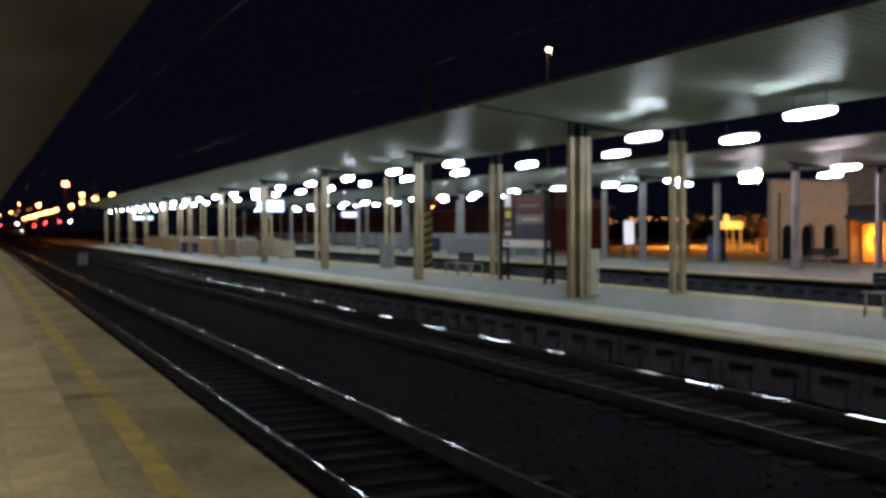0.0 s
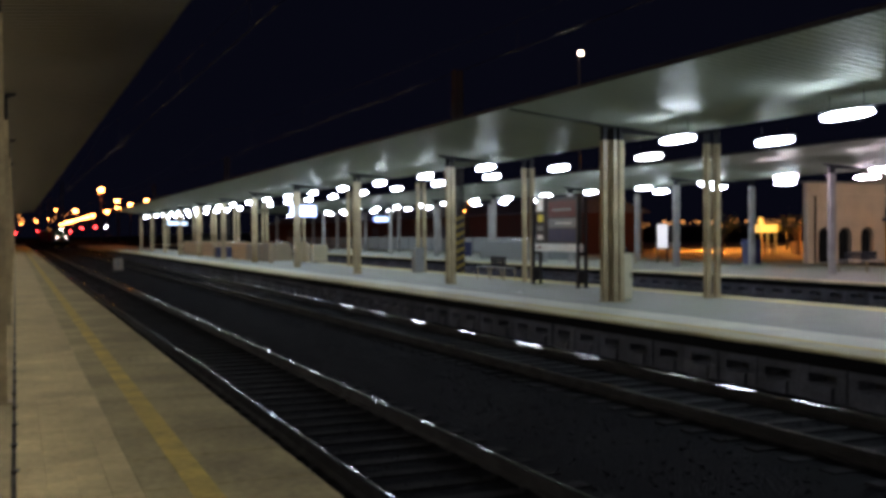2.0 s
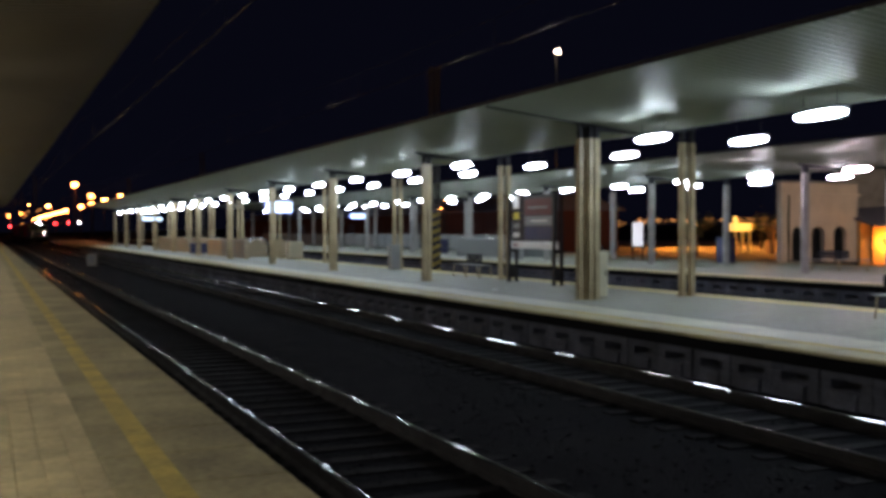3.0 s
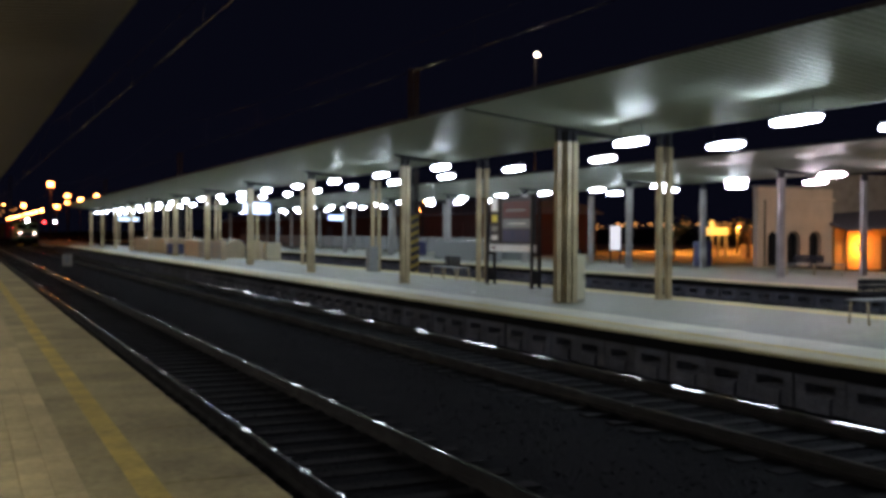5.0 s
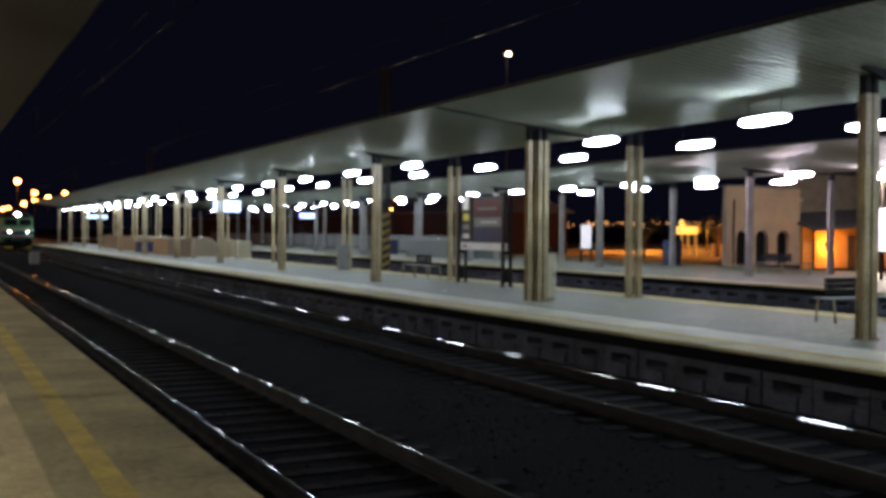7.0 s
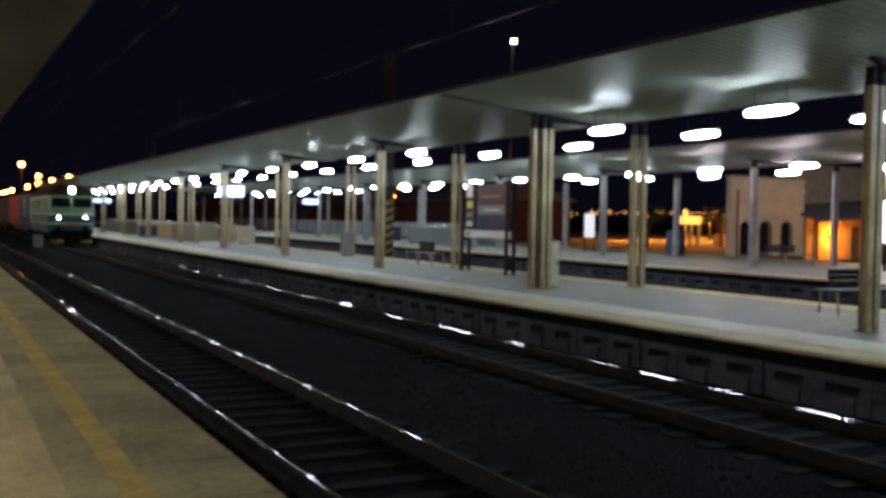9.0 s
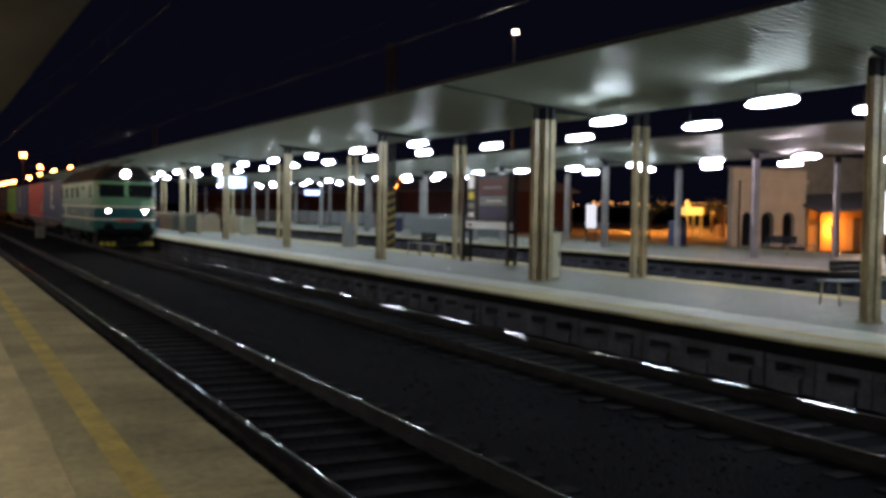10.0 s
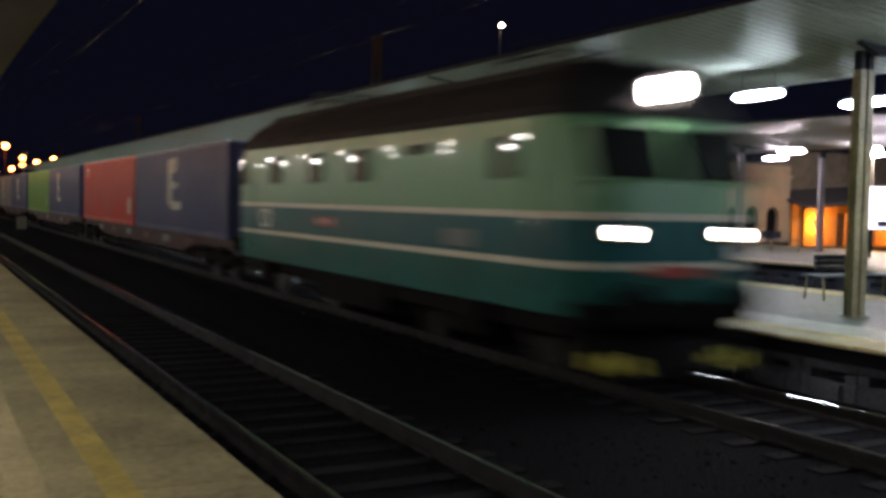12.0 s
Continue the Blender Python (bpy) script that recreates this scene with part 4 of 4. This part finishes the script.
def yard_shelter():
    sh = thing("yard_shelter", "open timber shelter with diagonal braces in the yard", "shelter", at=(69.8, 77.0, GROUND + 0.06))
    for x in (0.0, 2.2, 4.4):
        one_box("post", (x - 0.13, -0.13, 0, x + 0.13, 0.13, 2.75), M["wood"], sh)
        for s in (-1, 1):
            bm = bmesh.new()
            rod(bm, (x, 0, 1.9), (x + s * 0.95, 0, 2.75), 0.06, n=6)
            part("brace", bm, M["wood"], sh)
    one_box("roof", (-1.2, -1.0, 2.75, 5.6, 1.0, 2.9), M["roof_tile"], sh)
    one_box("low_wall", (-0.6, 0.3, 0, 5.2, 0.5, 1.3), M["plaster"], sh)
    one_box("opening", (1.0, 0.27, 0.02, 1.9, 0.299, 1.2), M["black"], sh)


def warehouse():
    wh = thing("goods_shed", "long dark red goods shed behind the platforms", "building", at=(52.0, 92.0, GROUND))
    one_box("wall", (0, 0, 0, 10, 130, 4.6), M["brick_dark"], wh)
    bm = bmesh.new()
    extrude_y(bm, [(-0.6, 4.6), (5, 6.4), (10.6, 4.6), (10.6, 4.45), (-0.6, 4.45)], -0.5, 130.5)
    part("roof", bm, M["roof_tile"], wh)
    for k in range(14):
        one_box("door", (-0.06, 3 + 9 * k, 0.6, -0.002, 6 + 9 * k, 3.4), M["brick_dark"] if k % 3 else M["roof_tile"], wh)
    one_box("loading_ledge", (-1.6, 0, 0, -0.07, 130, 0.55), M["concrete_dark"], wh)


def yard_tree(x, y, h, seed):
    tr = thing("tree", "small bare-looking dark tree in the station yard", "tree", "trees in the station yard", at=(x, y, GROUND))
    rnd = random.Random(seed)
    bm = bmesh.new()
    rod(bm, (0, 0, 0), (0.1, 0, h * 0.5), 0.13, 0.08)
    tips = []
    for k in range(7):
        a = k * 0.9 + rnd.random()
        p = Vector((0.1, 0, h * (0.3 + 0.03 * k)))
        q = p + Vector((math.cos(a) * h * 0.22, math.sin(a) * h * 0.22, h * rnd.uniform(0.15, 0.4)))
        rod(bm, p, q, 0.05, 0.02, n=6)
        tips.append(q)
    part("trunk", bm, M["wood"], tr)
    verts, faces = [], []
    for q in tips:
        for _ in range(70):
            c = q + Vector((rnd.gauss(0, h * 0.11), rnd.gauss(0, h * 0.11), rnd.gauss(0, h * 0.09)))
            u = Vector((rnd.gauss(0, 1), rnd.gauss(0, 1), rnd.gauss(0, 1))).normalized() * 0.13
            v = u.cross(Vector((rnd.gauss(0, 1), rnd.gauss(0, 1), rnd.gauss(0, 1)))).normalized() * 0.08
            b = len(verts)
            verts += [c - u, c + v, c + u, c - v]
            faces.append((b, b + 1, b + 2, b + 3))
    me = bpy.data.meshes.new("crown")
    me.from_pydata([tuple(v) for v in verts], [], faces)
    me.materials.append(M["leaf"])
    ob = new("crown", me)
    ob.parent = tr


def town_lights():
    """Street and house lights on the far hillside."""
    rnd = random.Random(12)
    bm = bmesh.new()
    for _ in range(130):
        yy = rnd.uniform(260, 520)
        xx = yy * rnd.uniform(0.66, 1.15)
        zz = max(hill(xx, yy) + GROUND + rnd.uniform(1.5, 4.0), 1.6 + math.hypot(xx, yy) * rnd.uniform(0.0, 0.012))
        ball(bm, (xx, yy, zz), rnd.choice((0.25, 0.4, 0.4, 0.7)), 6, 4)
    for _ in range(14):
        yy = rnd.uniform(500, 700)
        ball(bm, (yy * rnd.uniform(-0.01, 0.05), yy, 1.6 + yy * rnd.uniform(0.004, 0.02)), 0.6, 6, 4)
    solid("town_lights", bm, M["town"], "scattered orange lights of a town on a dark hillside", "town lights", kind="stuff")


station_building()
side_wing()
station_yard()
kiosk()
yard_shelter()
warehouse()
for i, (x, y, h) in enumerate(((57.5, 73.0, 3.8), (80.0, 89.0, 4.8))):
    yard_tree(x, y, h, i)
for x, y, z in ((75.0, 96.0, 2.2), (88.0, 99.0, 2.4), (96.0, 112.0, 1.4), (80.0, 104.0, 0.9)):
    yard_lamp(x, y, z, "sodium_lot", 0.12, "street lamp glowing orange over the station yard", "orange street lamps")
# hidden by the building: a lamp added to brighten the yard's ground
yard_lamp(72.5, 70.0, 4.3, "sodium_lot", 0.14, "unseen orange lamp behind the station building, added to light the yard", "orange street lamps")
for x, y, z in ((50.0, 110.6, 5.3), (50.0, 111.8, 4.3)):
    yard_lamp(x, y, z, "sodium", 0.09, "small lamp glowing orange before the goods shed", "small orange lamps")
town_lights()

# plain wall that closes the near platform behind its canopy
bm = bmesh.new()
box(bm, -9.9, -16, GROUND, -9.5, 125, 5.2)
solid("wall_west", bm, M["plaster"], "plain plastered station wall behind the near platform", "wall", kind="structure")


# ---- the train ----
# local space: front at y = 0, train reaches towards +y, z = 0 on the rail
def plan(front, half, chamfer, length, back=0.0):
    """An outline with bowed ends: front and back are the inset of the end faces."""
    f, b = front, length - back
    return [(-half, f + chamfer), (-half + 0.28, f + 0.12), (-half + 0.75, f), (half - 0.75, f), (half - 0.28, f + 0.12), (half, f + chamfer),
            (half, b - chamfer), (half - 0.28, b - 0.12), (half - 0.75, b), (-half + 0.75, b), (-half + 0.28, b - 0.12), (-half, b - chamfer)]


def bogie(parent, y, wheelbase, r, half=1.05):
    bg = new("bogie")
    bg.parent = parent
    bg.location = (0, y, 0)
    for s in (-1, 1):
        bm = bmesh.new()
        box(bm, s * half - 0.06, -wheelbase / 2 - 0.7, r * 0.95, s * half + 0.06, wheelbase / 2 + 0.7, r * 0.95 + 0.22)
        for a in (-wheelbase / 2, wheelbase / 2):
            box(bm, s * half - 0.1, a - 0.17, r - 0.17, s * half + 0.12, a + 0.17, r + 0.2)
            for d in (-0.35, 0.35):
                rod(bm, (s * half, a + d, r - 0.05), (s * half, a + d, r + 0.3), 0.07)
        part("side_frame", bm, M["under"], bg)
        for a in (-wheelbase / 2, wheelbase / 2):
            bm = bmesh.new()
            rod(bm, (s * 0.70, a, r), (s * 0.82, a, r), r, n=28)
            rod(bm, (s * 0.67, a, r), (s * 0.70, a, r), r + 0.03, n=28)
            part("wheel", bm, M["wheel"], bg)
    bm = bmesh.new()
    for a in (-wheelbase / 2, wheelbase / 2):
        rod(bm, (-0.7, a, r), (0.7, a, r), 0.09)
    box(bm, -half, -0.25, r, half, 0.25, r + 0.25)
    part("axle", bm, M["under"], bg)


def buffers(parent, y, out):
    for s in (-0.875, 0.875):
        bm = bmesh.new()
        rod(bm, (s, y, 1.05), (s, y + out * 0.32, 1.05), 0.11, n=14)
        rod(bm, (s, y + out * 0.32, 1.05), (s, y + out * 0.38, 1.05), 0.23, n=18)
        part("buffer", bm, M["under"], parent)


def locomotive():
    lo = thing("locomotive", "green electric locomotive with pale green upper body and cream stripes", "locomotive")
    L, H = 14.4, 1.47
    bands = [("skirt", 0.82, 1.39, "green_dark", 0.10, 0.06), ("lower_stripe", 1.39, 1.48, "cream_stripe", 0.05, 0.045), ("waist_panel", 1.48, 2.0, "teal", 0.045, 0.02),
             ("upper_stripe", 2.0, 2.09, "cream_stripe", 0.015, 0.01), ("upper_body", 2.09, 2.45, "green_light", 0.02, 0.04), ("window_band", 2.45, 3.28, "green_light", 0.04, 0.30)]
    for nm, z0, z1, mt, f0, f1 in bands:
        g = 0.008 if "stripe" in nm else 0.0
        bm = bmesh.new()
        prism(bm, plan(f0 - g, H + g, 0.5, L + g, f0), plan(f1 - g, H + g, 0.5, L + g, f1), z0, z1)
        part(nm, bm, M[mt], lo)
    bm = bmesh.new()
    levels = [(3.28, 0.30, H + 0.03), (3.40, 0.30, H + 0.01), (3.72, 0.40, H - 0.25), (3.95, 0.55, H - 0.62), (4.05, 0.8, H - 1.05)]
    rings = [[bm.verts.new((x, y, z)) for x, y in plan(f, max(h, 0.9), 0.45, L, f)] for z, f, h in levels]
    for low, high in zip(rings, rings[1:]):
        for i in range(len(low)):
            j = (i + 1) % len(low)
            bm.faces.new((low[i], low[j], high[j], high[i]))
    bm.faces.new(rings[-1])
    bm.faces.new(rings[0][::-1])
    part("roof", bm, M["loco_roof"], lo, "sooty brown roof")
    # windscreens, two a cab, leaning with the front
    for end in (0, 1):
        turn = Matrix.Identity(4) if end == 0 else Matrix.Translation((0, L, 0)) @ Matrix.Rotation(math.pi, 4, "Z")
        lean = Matrix.Translation((0, 0.045, 2.45)) @ Matrix.Rotation(radians(-17.4), 4, "X")
        for s in (-1, 1):
            ws = new("windscreen")
            ws.parent = lo
            bm = bmesh.new()
            bevelled(bm, s * 0.68 - 0.63, -0.03, 0.02, s * 0.68 + 0.63, 0.24, 0.75, 0.012, turn @ lean)
            part("frame", bm, M["green_light"], ws)
            bm = bmesh.new()
            bevelled(bm, s * 0.68 - 0.60, -0.045, 0.055, s * 0.68 + 0.60, -0.031, 0.72, 0.004, turn @ lean)
            part("pane", bm, M["glass"], ws, "dark reflecting glass")
        if end == 0:
            for s in (-1, 1):
                mk = new("marker_lamp")
                mk.parent = lo
                bm = bmesh.new()
                rod(bm, (s * 0.86, 0.14, 1.84), (s * 0.86, -0.03, 1.84), 0.15, n=18)
                part("rim", bm, M["steel_dark"], mk)
                bm = bmesh.new()
                rod(bm, (s * 0.86, -0.03, 1.84), (s * 0.86, -0.045, 1.84), 0.08, n=18)
                part("lens", bm, M["marker"], mk, "glowing round lens")
            hl = new("headlight")
            hl.parent = lo
            bm = bmesh.new()
            rod(bm, (0, 0.95, 3.66), (0, 0.33, 3.66), 0.26, n=20)
            part("housing", bm, M["loco_roof"], hl)
            bm = bmesh.new()
            rod(bm, (0, 0.33, 3.66), (0, 0.305, 3.66), 0.165, n=20)
            part("lens", bm, M["headlight"], hl, "glowing headlight lens")
            one_box("number_plate", (-0.42, -0.012, 1.30, 0.42, 0.12, 1.44), M["red_plate"], lo, "red plate with pale bars", r=0.004)
    # side windows
    for s in (-1, 1):
        for y, z0, z1, w in ((1.72, 2.44, 3.12, 0.62), (4.3, 2.84, 3.12, 0.8), (6.6, 2.44, 3.12, 0.85), (8.85, 2.44, 3.12, 0.85), (11.3, 2.44, 3.12, 0.85), (13.55, 2.44, 3.12, 0.62)):
            win = new("side_window")
            win.parent = lo
            x0, x1 = sorted((s * (H - 0.02), s * (H + 0.018)))
            one_box("frame", (x0, y - w / 2, z0, x1, y + w / 2, z1), M["green_light"], win, r=0.006)
            x0, x1 = sorted((s * (H + 0.019), s * (H + 0.024)))
            one_box("pane", (x0, y - w / 2 + 0.06, z0 + 0.06, x1, y + w / 2 - 0.06, z1 - 0.06), M["glass"], win, r=0.001)
        for y in (0.95, 13.65 - 0.9):
            x0, x1 = sorted((s * (H + 0.002), s * (H + 0.03)))
            bm = bmesh.new()
            rod(bm, (s * (H + 0.05), y, 1.1), (s * (H + 0.05), y, 2.6), 0.018, n=6)
            part("grab_rail", bm, M["chrome"], lo)
        x0, x1 = sorted((s * (H + 0.001), s * (H + 0.012)))
        one_box("emblem", (x0, 12.0 - 0.28, 1.55, x1, 12.0 + 0.28, 1.95), M["white"], lo, "pale square emblem", r=0.002)
        one_box("emblem_field", (min(s * (H + 0.013), s * (H + 0.016)), 11.85, 1.62, max(s * (H + 0.013), s * (H + 0.016)), 12.15, 1.88), M["teal"], lo, r=0.001)
        one_box("number_plate", (x0, 8.35 - 0.45, 1.68, x1, 8.35 + 0.45, 1.85), M["red_plate"], lo, "red plate with pale bars", r=0.002)
        for k in range(5):
            one_box("plate_bar", (min(s * (H + 0.013), s * (H + 0.015)), 8.0 + k * 0.15, 1.72, max(s * (H + 0.013), s * (H + 0.015)), 8.09 + k * 0.15, 1.81), M["logo"], lo, r=0.0005)
        one_box("data_panel", (x0, 3.0 - 0.35, 1.55, x1, 3.0 + 0.35, 1.8), M["grey_panel"], lo, "faint grey lettering panel", r=0.002)
        for y in (2.6, 12.0):
            one_box("step_box", (min(s * 1.3, s * 1.5), y - 0.3, 0.35, max(s * 1.3, s * 1.5), y + 0.3, 0.8), M["under"], lo)
    one_box("underframe", (-1.3, 0.3, 0.55, 1.3, L - 0.3, 0.83), M["under"], lo)
    one_box("battery_box", (-1.42, 5.6, 0.3, 1.42, 9.0, 0.78), M["under"], lo)
    bm = bmesh.new()
    box(bm, -1.35, -0.02, 0.72, 1.35, 0.35, 0.98)
    part("buffer_beam", bm, M["under"], lo)
    bm = bmesh.new()
    prism(bm, [(-1.3, 0.12), (0, -0.15), (1.3, 0.12), (1.3, 0.3), (0, 0.1), (-1.3, 0.3)], [(-1.3, 0.22), (0, 0.05), (1.3, 0.22), (1.3, 0.34), (0, 0.2), (-1.3, 0.34)], 0.14, 0.52)
    part("plough", bm, M["under"], lo, "snow plough with yellow warning stripes")
    for k in (0, 1, 2, 7, 8, 9):
        x = -1.22 + k * 0.26
        a = 0.135 - 0.27 * (1 - abs(x) / 1.3)
        b = 0.225 - 0.17 * (1 - abs(x) / 1.3)
        bm = bmesh.new()
        d = 0.14
        ax, bx = -0.27 / 1.3, 0
        s = 1 if x + d / 2 > 0 else -1
        sl0, sl1 = 0.27 / 1.3 * s, 0.17 / 1.3 * s
        v = [(x, a - 0.012, 0.16), (x + d, a - 0.012 + sl0 * d, 0.16), (x + d + 0.04, b - 0.012 + sl1 * (d + 0.04), 0.50), (x + 0.04, b - 0.012 + sl1 * 0.04, 0.50)]
        v = [v[0], v[1], tuple(p + 0.55 * (q - p) for p, q in zip(v[1], v[2])), tuple(p + 0.55 * (q - p) for p, q in zip(v[0], v[3]))]
        f = [bm.verts.new(p) for p in v]
        g = [bm.verts.new((p[0], p[1] - 0.012, p[2])) for p in v]
        bm.faces.new(f)
        bm.faces.new(g)
        for i in range(4):
            bm.faces.new((f[i], f[(i + 1) % 4], g[(i + 1) % 4], g[i]))
        part("plough_stripe", bm, M["yellow_print"], lo)
    buffers(lo, 0.0, -1)
    buffers(lo, L, 1)
    bm = bmesh.new()
    rod(bm, (0, 0, 1.0), (0, -0.35, 0.95), 0.05)
    box(bm, -0.05, -0.4, 0.7, 0.05, -0.3, 1.0)
    part("coupling", bm, M["under"], lo)
    bogie(lo, 3.3, 3.33, 0.625)
    bogie(lo, L - 3.3, 3.33, 0.625)
    # folded collectors and insulators on the roof
    for y in (3.0, L - 3.0):
        pg = new("pantograph")
        pg.parent = lo
        bm = bmesh.new()
        for s in (-0.6, 0.6):
            rod(bm, (s, y - 1.0, 4.28), (s * 0.6, y + 0.9, 4.34), 0.025, n=6)
            rod(bm, (s * 0.6, y + 0.9, 4.34), (s, y - 0.6, 4.42), 0.02, n=6)
        rod(bm, (-0.6, y - 1.0, 4.28), (0.6, y - 1.0, 4.28), 0.03, n=6)
        part("frame", bm, M["steel_dark"], pg)
        bm = bmesh.new()
        rod(bm, (-0.85, y - 0.6, 4.45), (0.85, y - 0.6, 4.45), 0.03, n=6)
        part("bow", bm, M["steel_dark"], pg)
        for s in (-0.6, 0.6):
            for d in (-1.0, 0.9):
                bm = bmesh.new()
                rod(bm, (s * (1 if d < 0 else 0.6), y + d, 4.0), (s * (1 if d < 0 else 0.6), y + d, 4.3), 0.06, 0.05, n=10)
                part("insulator", bm, M["wood"], pg)
    for k in range(4):
        one_box("roof_hatch", (-0.55, 5.1 + k * 1.2, 4.03, 0.55, 6.0 + k * 1.2, 4.16), M["loco_roof"], lo)
    return lo


def container(color, logo):
    """A 40-foot box: ribbed walls in a frame of posts and rails, doors at one end."""
    ct = thing("shipping_container", {"box_blue": "dark blue", "box_red": "bright red", "box_green": "leaf green", "box_grey": "grey", "box_brown": "brown"}[color] + " ribbed steel shipping container" + (" with a worn white mark" if logo else ""), "container", "containers of the goods train")
    L, W, H = 12.19, 1.22, 2.59
    for s in (-1, 1):
        verts, faces = [], []
        y = 0.12
        while y < L - 0.15:
            for d, k in ((0.0, 0), (0.07, 0), (0.105, 1), (0.175, 1)):
                x = s * (W - 0.012 - 0.036 * k)
                verts += [(x, y + d, 0.15), (x, y + d, H - 0.1)]
            y += 0.28 / 1.333
        for i in range(0, len(verts) - 2, 2):
            faces.append((i, i + 1, i + 3, i + 2))
        me = bpy.data.meshes.new("side_wall")
        me.from_pydata(verts, [], faces)
        me.materials.append(M[color])
        ob = new("side_wall", me)
        ob.parent = ct
        one_box("top_rail", (min(s * W, s * (W - 0.1)), 0.1, H - 0.11, max(s * W, s * (W - 0.1)), L - 0.1, H - 0.02), M[color], ct)
        one_box("bottom_rail", (min(s * W, s * (W - 0.1)), 0.1, 0.0, max(s * W, s * (W - 0.1)), L - 0.1, 0.16), M[color], ct)
        for y0 in (0, L - 0.17):
            one_box("corner_post", (min(s * W, s * (W - 0.17)), y0, 0.0, max(s * W, s * (W - 0.17)), y0 + 0.17, H), M[color], ct)
    one_box("roof_panel", (-W + 0.1, 0.1, H - 0.06, W - 0.1, L - 0.1, H - 0.03), M[color], ct)
    one_box("floor", (-W + 0.1, 0.1, 0.05, W - 0.1, L - 0.1, 0.15), M["wood"], ct)
    one_box("end_wall", (-W + 0.17, L - 0.08, 0.1, W - 0.17, L - 0.03, H - 0.05), M[color], ct)
    for s in (-1, 1):
        dr = one_box("door", (min(0.01 * s, s * (W - 0.17)), 0.03, 0.1, max(0.01 * s, s * (W - 0.17)), 0.08, H - 0.05), M[color], ct)
        for k in (0.3, 0.8):
            bm = bmesh.new()
            rod(bm, (s * k, 0.015, 0.15), (s * k, 0.015, H - 0.12), 0.017, n=6)
            part("lock_rod", bm, M["steel_dark"], dr)
    if logo:
        # a mark of plain bars on the side that faces the platform
        y0 = 6.3 if logo == 1 else 8.0
        k = 1.0 if logo == 1 else 0.75
        for a, b, z0, z1 in ((0.0, 0.55, 0.75, 2.15), (-0.55, 0.0, 1.75, 2.2), (-0.7, 0.0, 1.25, 1.45), (-1.15, 0.1, 0.6, 0.85)):
            one_box("mark_bar", (-W - 0.006, y0 + a * k, 0.1 + z0 * 1.0, -W - 0.001, y0 + b * k, 0.1 + z1), M["logo"], ct, "worn white bar", r=0.002)
    else:
        for a, b, z0, z1 in ((10.6, 11.3, 2.15, 2.3), (10.6, 11.1, 1.95, 2.05), (0.6, 1.0, 0.4, 1.0)):
            one_box("mark_bar", (-W - 0.006, a, z0, -W - 0.001, b, z1), M["logo"], ct, "small pale bar", r=0.002)
    return ct


def wagon(length):
    wg = thing("container_wagon", "low rust-brown flat wagon under two containers", "wagon", "wagons of the goods train")
    for s in (-1, 1):
        bm = bmesh.new()
        prof = [(0.3, 0.85), (4.0, 0.85), (6.0, 0.55), (length - 6.0, 0.55), (length - 4.0, 0.85), (length - 0.3, 0.85), (length - 0.3, 1.08), (0.3, 1.08)]
        a = [bm.verts.new((s * 1.1, y, z)) for y, z in prof]
        b = [bm.verts.new((s * 1.0, y, z)) for y, z in prof]
        bm.faces.new(a)
        bm.faces.new(b)
        for i in range(len(a)):
            bm.faces.new((a[i], a[(i + 1) % len(a)], b[(i + 1) % len(a)], b[i]))
        part("sole_bar", bm, M["wagon_brown"], wg, "dusty red-brown side beam")
    for k in range(10):
        bm = bmesh.new()
        y = 0.4 + (length - 0.8) * k / 9
        box(bm, -1.0, y - 0.08, 0.85, 1.0, y + 0.08, 1.07)
        part("cross_member", bm, M["under"], wg)
    for k in range(6):
        y = 5.0 + (length - 10) * k / 5
        one_box("data_plate", (-1.112, y - 0.35, 0.72, -1.101, y + 0.35, 0.95), M["grey_panel"] if k % 2 else M["red_print"], wg, r=0.002)
    bogie(wg, 2.2, 1.8, 0.46, 1.0)
    bogie(wg, length - 2.2, 1.8, 0.46, 1.0)
    buffers(wg, 0.3, -1)
    buffers(wg, length - 0.3, 1)
    return wg


LOCO = locomotive()
TRAIN = [(LOCO, 0.0, 0.0)]
ORDER = [("box_blue", 1), ("box_red", 0), ("box_blue", 2), ("box_green", 0), ("box_blue", 1), ("box_grey", 2), ("box_brown", 0), ("box_blue", 2), ("box_red", 0), ("box_brown", 0)]
start = 15.45
first_wagon = None
for k in range(5):
    wlen = 26.0
    if first_wagon is None:
        first_wagon = wagon(wlen)
        wg = first_wagon
    else:
        wg = copy_thing(first_wagon, Matrix.Identity(4))
    TRAIN.append((wg, start, 0.0))
    for j in (0, 1):
        c, lg = ORDER[2 * k + j]
        TRAIN.append((container(c, lg), start + 0.62 + j * 12.57, 1.085))
    start += wlen + 0.35


def motions():
    """The whole train runs towards the camera at one steady speed."""
    for ob, back, up in TRAIN:
        walk(ob, [(t, pose(8.60, 9.93 + 20.6 * (12 - t) + back, RAIL + up)) for t in range(0, 13, 2)])


motions()
